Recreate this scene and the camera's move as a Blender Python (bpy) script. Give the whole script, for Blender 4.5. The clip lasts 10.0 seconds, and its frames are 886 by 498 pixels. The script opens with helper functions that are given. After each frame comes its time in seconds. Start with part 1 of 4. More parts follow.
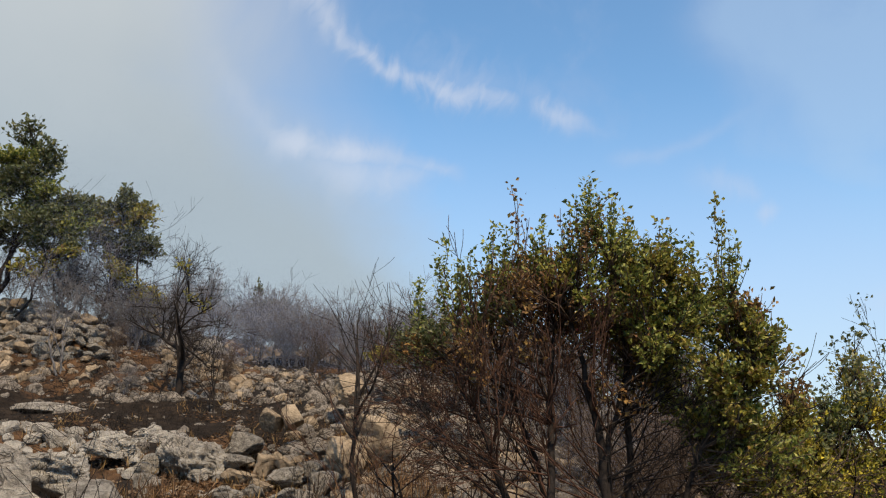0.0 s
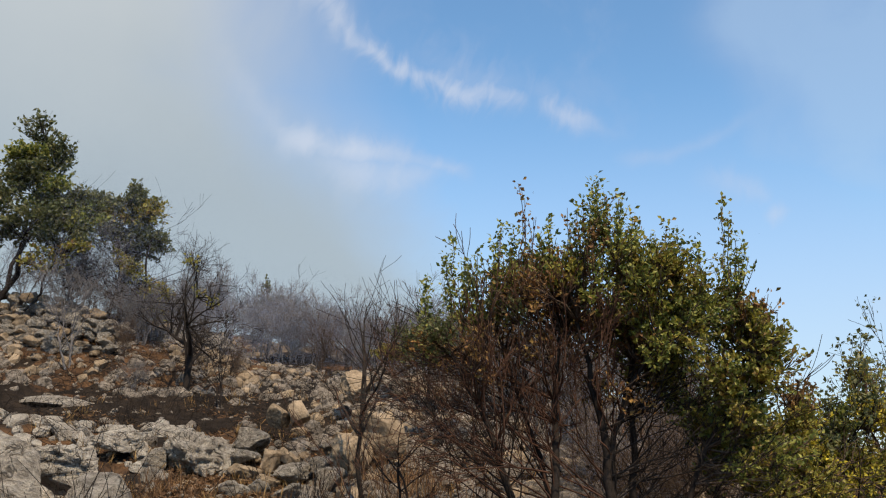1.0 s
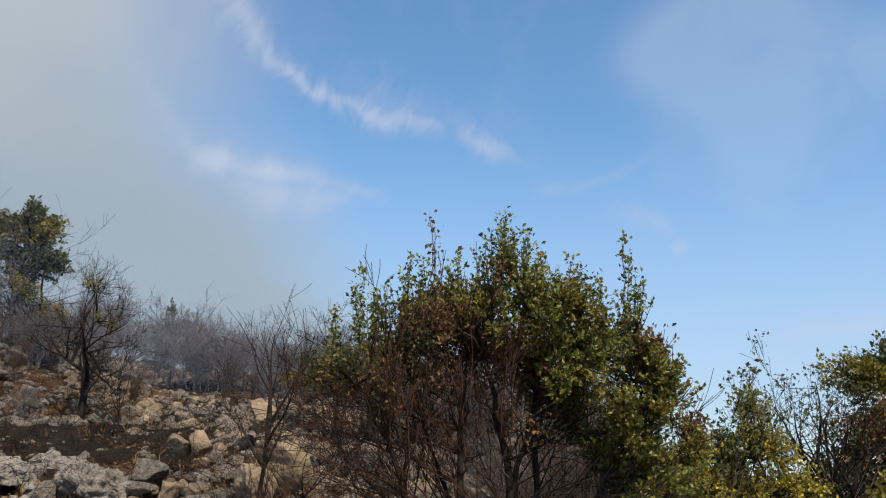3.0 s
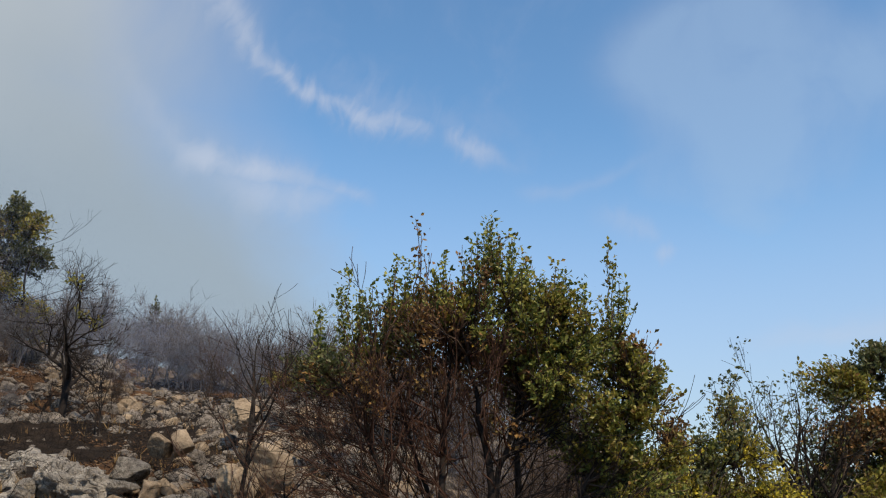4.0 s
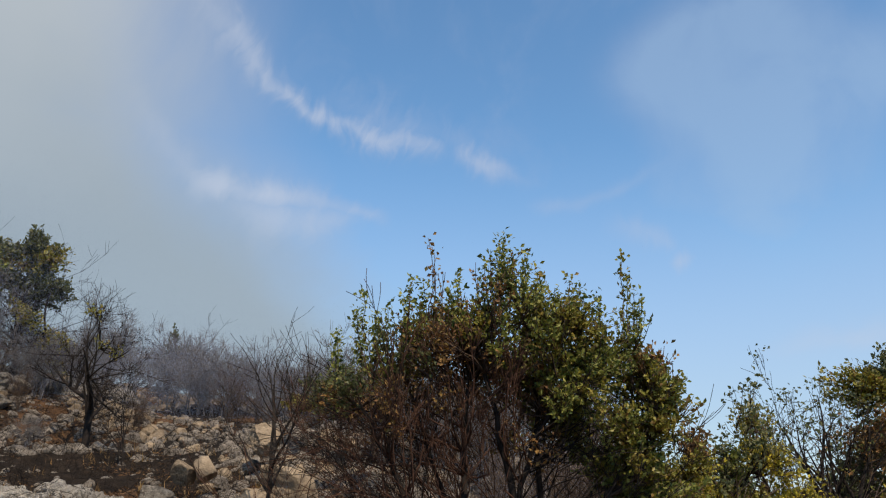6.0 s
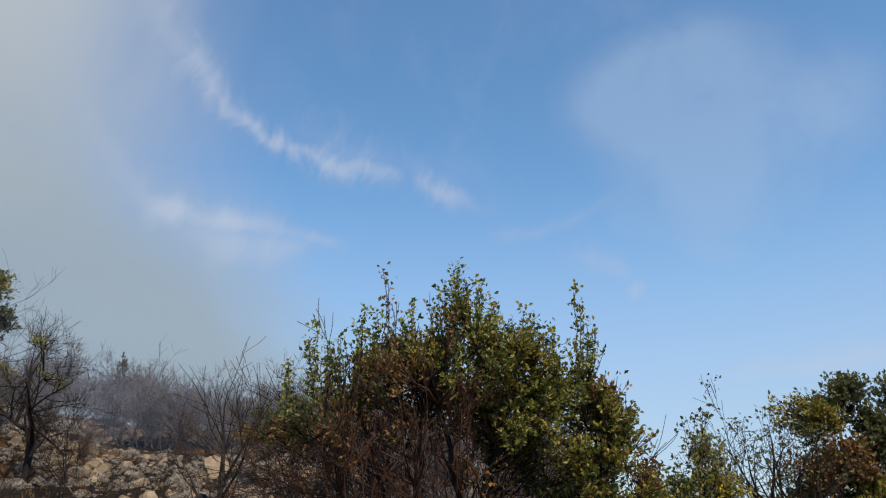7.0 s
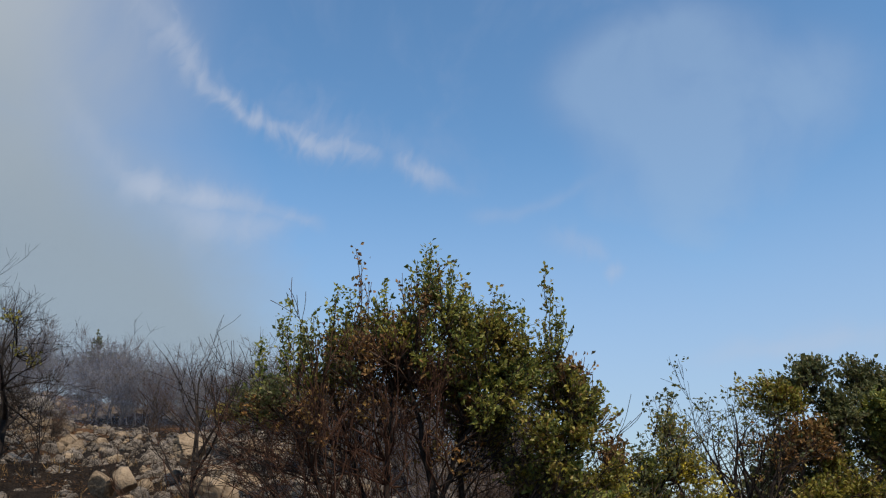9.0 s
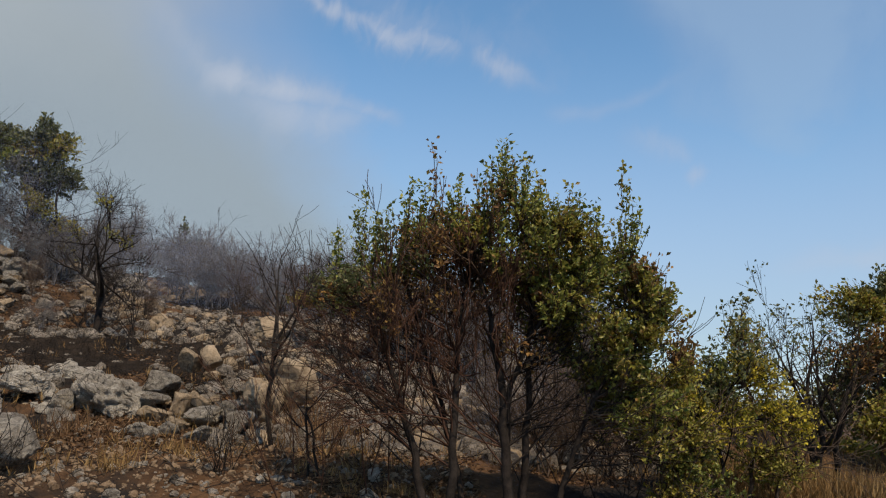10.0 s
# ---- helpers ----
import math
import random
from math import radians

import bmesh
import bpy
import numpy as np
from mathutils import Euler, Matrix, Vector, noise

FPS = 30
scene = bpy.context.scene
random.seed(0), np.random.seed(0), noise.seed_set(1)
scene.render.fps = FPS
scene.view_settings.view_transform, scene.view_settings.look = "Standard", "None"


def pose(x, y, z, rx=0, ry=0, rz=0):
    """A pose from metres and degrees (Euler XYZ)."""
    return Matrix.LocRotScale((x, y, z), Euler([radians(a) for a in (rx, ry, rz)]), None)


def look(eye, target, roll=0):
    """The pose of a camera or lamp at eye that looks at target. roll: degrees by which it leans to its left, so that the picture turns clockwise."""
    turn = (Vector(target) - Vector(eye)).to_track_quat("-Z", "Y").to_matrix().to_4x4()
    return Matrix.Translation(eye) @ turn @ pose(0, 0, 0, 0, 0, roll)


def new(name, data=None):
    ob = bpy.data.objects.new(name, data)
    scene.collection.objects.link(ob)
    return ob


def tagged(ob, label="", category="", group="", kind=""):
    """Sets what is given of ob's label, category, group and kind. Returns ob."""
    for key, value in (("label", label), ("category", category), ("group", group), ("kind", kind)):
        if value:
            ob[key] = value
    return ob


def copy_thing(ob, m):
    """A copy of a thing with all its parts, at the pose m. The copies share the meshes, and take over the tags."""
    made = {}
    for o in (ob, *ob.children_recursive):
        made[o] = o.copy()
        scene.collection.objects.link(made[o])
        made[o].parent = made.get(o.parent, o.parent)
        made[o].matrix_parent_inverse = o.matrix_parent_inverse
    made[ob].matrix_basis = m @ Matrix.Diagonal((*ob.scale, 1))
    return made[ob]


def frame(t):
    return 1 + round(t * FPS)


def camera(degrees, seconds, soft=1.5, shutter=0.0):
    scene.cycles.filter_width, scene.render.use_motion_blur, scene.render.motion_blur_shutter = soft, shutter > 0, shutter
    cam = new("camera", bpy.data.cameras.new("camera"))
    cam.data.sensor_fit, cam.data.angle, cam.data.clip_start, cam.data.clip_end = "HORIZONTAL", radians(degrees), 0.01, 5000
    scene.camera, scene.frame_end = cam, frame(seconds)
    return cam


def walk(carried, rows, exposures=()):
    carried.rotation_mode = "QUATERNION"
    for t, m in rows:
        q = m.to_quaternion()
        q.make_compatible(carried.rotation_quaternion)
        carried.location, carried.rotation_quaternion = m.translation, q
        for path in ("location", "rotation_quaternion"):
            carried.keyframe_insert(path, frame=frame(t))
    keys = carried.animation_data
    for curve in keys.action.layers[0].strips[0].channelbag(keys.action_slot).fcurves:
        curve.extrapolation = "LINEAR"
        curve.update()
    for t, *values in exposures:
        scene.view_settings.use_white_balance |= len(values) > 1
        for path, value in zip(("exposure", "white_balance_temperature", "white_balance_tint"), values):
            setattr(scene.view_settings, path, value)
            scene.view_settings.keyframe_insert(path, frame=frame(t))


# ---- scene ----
cam = camera(59, 10.0, soft=1.15)
PATH = [
    (0.0, (-0.000, 0.000, 1.600), (-0.0000, 5.8089, 3.1023), 0.600),
    (0.5, (-0.002, -0.012, 1.582), (0.0611, 5.7905, 3.1089), 1.778),
    (1.0, (0.002, -0.027, 1.590), (-0.0541, 5.7840, 3.0812), 1.253),
    (1.5, (0.010, -0.032, 1.582), (-0.0073, 5.7930, 3.0186), 1.151),
    (2.0, (0.040, -0.044, 1.623), (0.3284, 5.6822, 3.3930), 0.794),
    (2.5, (0.027, -0.069, 1.629), (0.4998, 5.6579, 3.3564), 0.864),
    (3.0, (0.030, -0.080, 1.617), (0.6202, 5.6461, 3.3090), 0.866),
    (3.2, (0.027, -0.100, 1.610), (0.6912, 5.6123, 3.3223), 1.643),
    (4.5, (0.031, -0.106, 1.621), (0.7361, 5.6031, 3.3256), 1.458),
    (5.0, (0.024, -0.115, 1.619), (0.7141, 5.6219, 3.2362), 1.753),
    (5.2, (0.025, -0.125, 1.624), (0.5938, 5.6329, 3.2142), 1.593),
    (6.3, (0.044, -0.146, 1.616), (0.6881, 5.5130, 3.5015), -1.043),
    (6.5, (0.051, -0.148, 1.631), (0.7925, 5.5020, 3.5101), -1.059),
    (7.0, (0.067, -0.122, 1.639), (0.9530, 5.4533, 3.6724), -1.009),
    (7.5, (0.070, -0.142, 1.644), (1.0396, 5.4025, 3.7227), -1.890),
    (8.0, (0.101, -0.136, 1.643), (1.2283, 5.3640, 3.7602), -2.499),
    (8.5, (0.118, -0.176, 1.632), (1.2526, 5.3607, 3.6470), -1.769),
    (9.0, (0.100, -0.205, 1.620), (1.1498, 5.3926, 3.5075), -0.883),
    (9.5, (0.088, -0.197, 1.626), (0.8900, 5.5506, 3.1483), 0.966),
    (10.0, (0.105, -0.205, 1.604), (0.6254, 5.6664, 2.7252), 2.213),
]
walk(cam, [(t, look(eye, target, roll)) for t, eye, target, roll in PATH],
     exposures=[(0.0, 0.16, 6900, 10), (1.5, 0.14, 6850, 10), (3.0, 0.0, 6600, 10), (4.5, -0.1, 6580, 10), (6.5, -0.1, 6550, 10), (8.0, -0.22, 6380, 10), (9.0, -0.24, 6450, 10), (9.5, -0.32, 6650, 10), (10.0, -0.2, 6800, 10)])

# ---- world and sun ----
SUN_EL, SUN_AZ = radians(55), radians(158)      # azimuth from +y towards +x
world = bpy.data.worlds.new("sky")
scene.world = world
world.use_nodes = True
wt = world.node_tree
wt.nodes.clear()


class Nodes:
    """Short arithmetic on a node tree."""

    def __init__(self, tree):
        self.tree = tree

    def add(self, kind, **values):
        n = self.tree.nodes.new(kind)
        for k, v in values.items():
            if k == "operation":
                n.operation = v
        return n

    def link(self, a, b):
        self.tree.links.new(a, b)

    def math(self, op, *args, clamp=False):
        n = self.tree.nodes.new("ShaderNodeMath")
        n.operation = op
        n.use_clamp = clamp
        for i, a in enumerate(args):
            if isinstance(a, (int, float)):
                n.inputs[i].default_value = a
            else:
                self.link(a, n.inputs[i])
        return n.outputs[0]

    def step(self, a, lo, hi):
        n = self.tree.nodes.new("ShaderNodeMapRange")
        n.interpolation_type = "SMOOTHSTEP"
        self.link(a, n.inputs[0])
        n.inputs[1].default_value, n.inputs[2].default_value = lo, hi
        n.inputs[3].default_value, n.inputs[4].default_value = 0.0, 1.0
        return n.outputs[0]

    def noise(self, vec, scale, detail=4, rough=0.5, distort=0.0):
        n = self.tree.nodes.new("ShaderNodeTexNoise")
        self.link(vec, n.inputs["Vector"])
        n.inputs["Scale"].default_value = scale
        n.inputs["Detail"].default_value = detail
        n.inputs["Roughness"].default_value = rough
        n.inputs["Distortion"].default_value = distort
        return n.outputs["Fac"]

    def vec(self, x, y, z):
        n = self.tree.nodes.new("ShaderNodeCombineXYZ")
        for i, a in enumerate((x, y, z)):
            if isinstance(a, (int, float)):
                n.inputs[i].default_value = a
            else:
                self.link(a, n.inputs[i])
        return n.outputs[0]


W = Nodes(wt)
co = wt.nodes.new("ShaderNodeTexCoord").outputs["Generated"]
sep = wt.nodes.new("ShaderNodeSeparateXYZ")
W.link(co, sep.inputs[0])
az = W.math("MULTIPLY", W.math("ARCTAN2", sep.outputs[0], sep.outputs[1]), 57.2958)
el = W.math("MULTIPLY", W.math("ARCSINE", sep.outputs[2]), 57.2958)
ang = W.vec(az, el, 0.0)
sky = wt.nodes.new("ShaderNodeTexSky")
sky.sky_type = "NISHITA"
sky.sun_disc = False
sky.sun_elevation, sky.sun_rotation = SUN_EL, SUN_AZ
sky.air_density, sky.dust_density, sky.ozone_density = 1.0, 0.1, 1.6
bg_sky = wt.nodes.new("ShaderNodeBackground")
bg_sky.inputs["Strength"].default_value = 0.15
clear = wt.nodes.new("ShaderNodeMix")
clear.data_type, clear.blend_type = "RGBA", "MULTIPLY"
clear.inputs[0].default_value = 1.0
clear.inputs[7].default_value = (0.93, 1.24, 1.33, 1)
W.link(sky.outputs[0], clear.inputs[6])
W.link(clear.outputs[2], bg_sky.inputs["Color"])
# smoke bank to the left of the view, thin smoke puff to the right, cirrus wisps between
n1 = W.noise(ang, 0.055, 5, 0.55, 0.6)
fall = W.math("MULTIPLY", W.math("MINIMUM", W.math("SUBTRACT", el, 25.0), 0.0), 1.35)
edge = W.math("ADD", W.math("ADD", az, fall), W.math("MULTIPLY", W.math("SUBTRACT", n1, 0.5), 16.0))
bank = W.math("MULTIPLY", W.math("SUBTRACT", 1.0, W.step(edge, -27.0, -1.0)), 0.92)
bank = W.math("MULTIPLY", bank, W.step(az, -150.0, -90.0))
low = W.math("MULTIPLY", W.math("SUBTRACT", 1.0, W.step(el, 2.0, 27.0)), 0.72)


def blob(a0, e0, ra, re):
    a = W.math("DIVIDE", W.math("SUBTRACT", az, a0), ra)
    e = W.math("DIVIDE", W.math("SUBTRACT", el, e0), re)
    d = W.math("ADD", W.math("MULTIPLY", a, a), W.math("MULTIPLY", e, e))
    return W.math("POWER", 2.718, W.math("MULTIPLY", d, -1.0))


puff = W.math("ADD", blob(24.5, 29.6, 5.0, 3.4), blob(29.5, 26.5, 4.5, 5.5), clamp=True)
for args, amount in (((31.0, 20.0, 7.0, 7.0), 0.6), ((38.5, 26.5, 5.0, 4.0), 0.75), ((30.0, 31.5, 5.0, 2.5), 0.6), ((22.5, 21.0, 5.0, 3.5), 0.25)):
    puff = W.math("ADD", puff, W.math("MULTIPLY", blob(*args), amount), clamp=True)
n3 = W.noise(ang, 0.16, 6, 0.55, 0.4)
puff = W.math("MULTIPLY", W.step(W.math("MULTIPLY", puff, W.math("ADD", 0.15, W.math("MULTIPLY", n3, 1.7))), 0.03, 1.0), 0.44)


def streamer(points, streak=0.5, ragged=1.0):
    """A bent cirrus streak through (azimuth, elevation, half thickness, amount), with upright filaments."""
    a0, a1 = points[0][0], points[-1][0]
    ramp = wt.nodes.new("ShaderNodeValToRGB")
    ramp.color_ramp.interpolation = "CARDINAL"
    el_r = ramp.color_ramp.elements
    for i, (a, e, thick, amount) in enumerate(points):
        if 0 < i < len(points) - 1:
            el_r.new((a - a0) / (a1 - a0))
    for x, (a, e, thick, amount) in zip(el_r, points):
        x.color = (e / 40, thick / 5, amount, 1)
    W.link(W.math("DIVIDE", W.math("SUBTRACT", az, a0), a1 - a0), ramp.inputs[0])
    rgb = wt.nodes.new("ShaderNodeSeparateColor")
    W.link(ramp.outputs[0], rgb.inputs[0])
    drift = W.math("MULTIPLY", W.noise(ang, 0.25, 3, 0.5), 5.0)
    lean = W.math("ADD", W.math("ADD", az, drift), W.math("MULTIPLY", el, -0.35))
    st = W.noise(W.vec(W.math("MULTIPLY", lean, streak), W.math("MULTIPLY", el, 0.2), 0.0), 1.0, 5, 0.55)
    wob = W.math("MULTIPLY", W.math("SUBTRACT", W.noise(ang, 0.3, 4, 0.55), 0.5), 1.5 * ragged)
    de = W.math("ADD", W.math("SUBTRACT", el, W.math("MULTIPLY", rgb.outputs[0], 40.0)), wob)
    thick = W.math("MULTIPLY", W.math("MULTIPLY", rgb.outputs[1], 5.0), W.math("ADD", 0.6, W.math("MULTIPLY", W.step(st, 0.25, 0.75), 0.8)))
    up = W.math("DIVIDE", de, W.math("MAXIMUM", thick, 0.05))
    g = W.math("POWER", 2.718, W.math("MULTIPLY", W.math("MULTIPLY", up, up), -1.0))
    return W.math("MULTIPLY", W.math("MULTIPLY", g, rgb.outputs[2]), W.math("ADD", 0.55, W.math("MULTIPLY", W.step(st, 0.3, 0.7), 0.45)), clamp=True)


wisps = streamer([(-16.0, 35.5, 2.0, 0.0), (-13.4, 33.6, 1.7, 0.25), (-11.0, 32.0, 1.5, 0.45), (-8.6, 29.6, 1.25, 0.5), (-6.2, 28.2, 0.8, 0.62), (-3.3, 26.9, 0.75, 0.62),
                  (0.2, 26.0, 1.0, 0.66), (3.0, 25.6, 1.0, 0.55), (5.2, 25.0, 0.8, 0.5), (6.3, 24.8, 0.7, 0.1), (7.4, 24.7, 0.9, 0.5), (9.4, 24.0, 0.8, 0.5), (11.2, 23.1, 0.7, 0.3), (13.5, 22.0, 0.7, 0.0)], 0.75, 1.6)
for points, streak, ragged in (
        ([(-20.0, 27.5, 1.6, 0.0), (-17.0, 25.6, 1.3, 0.14), (-14.2, 22.9, 1.1, 0.26), (-11.6, 21.7, 0.9, 0.55), (-7.6, 21.4, 0.9, 0.62), (-3.8, 21.0, 0.85, 0.5), (0.1, 20.4, 0.6, 0.4), (2.0, 20.0, 0.5, 0.0)], 0.5, 1.0),
        ([(-12.0, 20.8, 1.0, 0.0), (-8.5, 20.2, 1.4, 0.4), (-4.5, 19.7, 1.4, 0.5), (-1.5, 20.0, 0.9, 0.3), (0.5, 20.0, 0.5, 0.0)], 0.35, 1.0),
        ([(-5.0, 28.6, 1.2, 0.0), (-1.0, 27.3, 1.5, 0.2), (2.5, 26.6, 1.6, 0.3), (5.5, 26.0, 1.4, 0.16), (7.5, 25.5, 1.0, 0.22), (9.5, 24.6, 0.9, 0.0)], 0.8, 1.4),
        ([(12.0, 20.9, 0.4, 0.0), (14.0, 20.6, 0.45, 0.2), (17.0, 20.9, 0.45, 0.2), (21.0, 22.1, 0.45, 0.16), (24.0, 23.4, 0.5, 0.0)], 0.4, 0.6),
        ([(17.5, 19.2, 0.6, 0.0), (20.4, 18.5, 0.8, 0.24), (22.6, 17.7, 0.6, 0.24), (23.5, 17.3, 0.5, 0.0)], 0.6, 0.8),
        ([(22.4, 16.0, 0.3, 0.0), (23.3, 16.0, 0.55, 0.36), (23.9, 16.2, 0.45, 0.26), (24.6, 16.2, 0.2, 0.0)], 0.9, 0.4),
        ([(27.0, 9.4, 0.6, 0.0), (32.0, 9.8, 0.8, 0.3), (38.0, 10.0, 0.9, 0.34), (46.0, 10.2, 1.0, 0.0)], 0.2, 0.8)):
    wisps = W.math("MAXIMUM", wisps, streamer(points, streak, ragged))
thin = W.math("MULTIPLY", W.step(W.noise(ang, 0.13, 5, 0.6, 0.5), 0.45, 0.8), 0.16)
fac = W.math("MAXIMUM", W.math("MAXIMUM", bank, low), W.math("MAXIMUM", puff, thin), clamp=True)
fac = W.math("MULTIPLY", W.math("SUBTRACT", 1.0, fac), W.math("SUBTRACT", 1.0, wisps), clamp=True)
fac = W.math("SUBTRACT", 1.0, fac, clamp=True)
bg_smoke = wt.nodes.new("ShaderNodeBackground")
tint = wt.nodes.new("ShaderNodeMix")
tint.data_type = "RGBA"
tint.inputs[6].default_value = (0.45, 0.51, 0.69, 1)
smoke_tone = wt.nodes.new("ShaderNodeMix")
smoke_tone.data_type = "RGBA"
W.link(W.step(W.math("ADD", el, W.math("MULTIPLY", W.noise(ang, 0.08, 4, 0.5), 10.0)), 20.0, 42.0), smoke_tone.inputs[0])
smoke_tone.inputs[6].default_value = (0.36, 0.43, 0.475, 1)
smoke_tone.inputs[7].default_value = (0.545, 0.59, 0.61, 1)
W.link(smoke_tone.outputs[2], tint.inputs[7])
W.link(bank, tint.inputs[0])
white = wt.nodes.new("ShaderNodeMix")
white.data_type = "RGBA"
W.link(W.math("MULTIPLY", wisps, 1.2, clamp=True), white.inputs[0])
pale = wt.nodes.new("ShaderNodeMix")
pale.data_type = "RGBA"
W.link(W.math("MULTIPLY", puff, 1.5, clamp=True), pale.inputs[0])
W.link(tint.outputs[2], pale.inputs[6])
pale.inputs[7].default_value = (0.40, 0.58, 0.80, 1)
W.link(pale.outputs[2], white.inputs[6])
white.inputs[7].default_value = (0.62, 0.68, 0.80, 1)
W.link(white.outputs[2], bg_smoke.inputs["Color"])
bg_smoke.inputs["Strength"].default_value = 1.0
mixs = wt.nodes.new("ShaderNodeMixShader")
W.link(fac, mixs.inputs[0])
W.link(bg_sky.outputs[0], mixs.inputs[1])
W.link(bg_smoke.outputs[0], mixs.inputs[2])
wout = wt.nodes.new("ShaderNodeOutputWorld")
W.link(mixs.outputs[0], wout.inputs[0])

sun = new("sun", bpy.data.lights.new("sun", "SUN"))
sun.data.energy, sun.data.angle, sun.data.color = 5.0, radians(0.55), (1.0, 0.86, 0.66)
to_sun = Vector((math.sin(SUN_AZ) * math.cos(SUN_EL), math.cos(SUN_AZ) * math.cos(SUN_EL), math.sin(SUN_EL)))
sun.matrix_world = look(to_sun * 50, (0, 0, 0))


# ---- materials ----
def surface(name, dark, light, scale=4.0, fine=40.0, rough=0.9, bump=0.4, bump_dist=0.02, metal=0.0, stain=None, random_piece=0.0, stain_scale=0.8, stain_at=(0.5, 0.65), cracks=0.0):
    m = bpy.data.materials.new(name)
    m.use_nodes = True
    t = m.node_tree
    N = Nodes(t)
    bsdf = t.nodes["Principled BSDF"]
    obj = t.nodes.new("ShaderNodeTexCoord").outputs["Object"]
    if random_piece:
        info = t.nodes.new("ShaderNodeObjectInfo")
        off = t.nodes.new("ShaderNodeVectorMath")
        off.operation = "ADD"
        N.link(obj, off.inputs[0])
        sc = N.math("MULTIPLY", info.outputs["Random"], 37.0)
        N.link(N.vec(sc, sc, sc), off.inputs[1])
        obj = off.outputs[0]
    a = N.noise(obj, scale, 6, 0.6, 0.3)
    b = N.noise(obj, fine, 5, 0.65)
    v = N.math("ADD", N.math("MULTIPLY", N.step(a, 0.3, 0.7), 0.65), N.math("MULTIPLY", N.step(b, 0.3, 0.7), 0.35))
    if random_piece:
        v = N.math("ADD", v, N.math("MULTIPLY", N.math("SUBTRACT", info.outputs["Random"], 0.5), random_piece), clamp=True)
    mix = t.nodes.new("ShaderNodeMix")
    mix.data_type = "RGBA"
    N.link(v, mix.inputs[0])
    mix.inputs[6].default_value, mix.inputs[7].default_value = (*dark, 1), (*light, 1)
    col = mix.outputs[2]
    if stain:
        s = t.nodes.new("ShaderNodeMix")
        s.data_type = "RGBA"
        N.link(N.step(N.noise(obj, stain_scale, 5, 0.6, 0.6), *stain_at), s.inputs[0])
        N.link(col, s.inputs[6])
        s.inputs[7].default_value = (*stain, 1)
        col = s.outputs[2]
    # crack lines: crevice shade darkened into the colour, with a groove in the bump
    if cracks:
        ridge = N.math("ABSOLUTE", N.math("SUBTRACT", N.noise(obj, cracks, 4, 0.6, 0.8), 0.5))
        gap = N.step(ridge, 0.0, 0.016)
        c = t.nodes.new("ShaderNodeMix")
        c.data_type = "RGBA"
        N.link(gap, c.inputs[0])
        c.inputs[6].default_value = (*[v * 0.75 for v in dark], 1)
        N.link(col, c.inputs[7])
        col = c.outputs[2]
    N.link(col, bsdf.inputs["Base Color"])
    bsdf.inputs["Roughness"].default_value = rough
    bsdf.inputs["Metallic"].default_value = metal
    bsdf.inputs["Specular IOR Level"].default_value = 0.5 if rough < 0.6 else 0.08
    if bump:
        bp = t.nodes.new("ShaderNodeBump")
        bp.inputs["Strength"].default_value = bump
        bp.inputs["Distance"].default_value = bump_dist
        relief = N.math("ADD", N.math("MULTIPLY", a, 1.5), b)
        N.link(N.math("ADD", relief, N.math("MULTIPLY", gap, 0.3)) if cracks else relief, bp.inputs["Height"])
        N.link(bp.outputs[0], bsdf.inputs["Normal"])
    return m


def leafy(name, colours, rough=0.45, through_light=0.35):
    """Leaves: each island takes its own tone; light passes through."""
    m = bpy.data.materials.new(name)
    m.use_nodes = True
    t = m.node_tree
    N = Nodes(t)
    bsdf = t.nodes["Principled BSDF"]
    ramp = t.nodes.new("ShaderNodeValToRGB")
    N.link(t.nodes.new("ShaderNodeNewGeometry").outputs["Random Per Island"], ramp.inputs[0])
    r = ramp.color_ramp
    for i, c in enumerate(colours):
        e = r.elements[i] if i < 2 else r.elements.new(i / (len(colours) - 1))
        e.position = i / (len(colours) - 1)
        e.color = (*c, 1)
    obj = t.nodes.new("ShaderNodeTexCoord").outputs["Object"]
    mul = t.nodes.new("ShaderNodeHueSaturation")
    N.link(ramp.outputs[0], mul.inputs["Color"])
    N.link(N.math("ADD", 0.55, N.math("MULTIPLY", N.noise(obj, 5.0, 3), 0.9)), mul.inputs["Value"])
    N.link(mul.outputs[0], bsdf.inputs["Base Color"])
    bsdf.inputs["Roughness"].default_value = rough
    bsdf.inputs["Specular IOR Level"].default_value = 0.3
    tr = t.nodes.new("ShaderNodeBsdfTranslucent")
    N.link(mul.outputs[0], tr.inputs["Color"])
    ms = t.nodes.new("ShaderNodeMixShader")
    ms.inputs[0].default_value = through_light
    N.link(bsdf.outputs[0], ms.inputs[1])
    N.link(tr.outputs[0], ms.inputs[2])
    N.link(ms.outputs[0], t.nodes["Material Output"].inputs["Surface"])
    return m


LIME = surface("grey_limestone", (0.17, 0.145, 0.12), (0.60, 0.53, 0.445), 9, 60, 0.92, 1.0, 0.06, cracks=2.6, stain=(0.09, 0.07, 0.055), random_piece=0.4, stain_scale=5.0, stain_at=(0.6, 0.85))
TAN_ROCK = surface("tan_limestone", (0.13, 0.095, 0.063), (0.39, 0.295, 0.2), 4, 40, 0.92, 0.7, 0.03, stain=(0.14, 0.10, 0.068), random_piece=0.4, stain_scale=3.0, stain_at=(0.6, 0.8))
SCORCHED = surface("scorched_limestone", (0.12, 0.096, 0.076), (0.43, 0.365, 0.30), 7, 60, 0.94, 1.0, 0.05, cracks=3.0, stain=(0.03, 0.024, 0.02), stain_scale=6.0, stain_at=(0.52, 0.66))
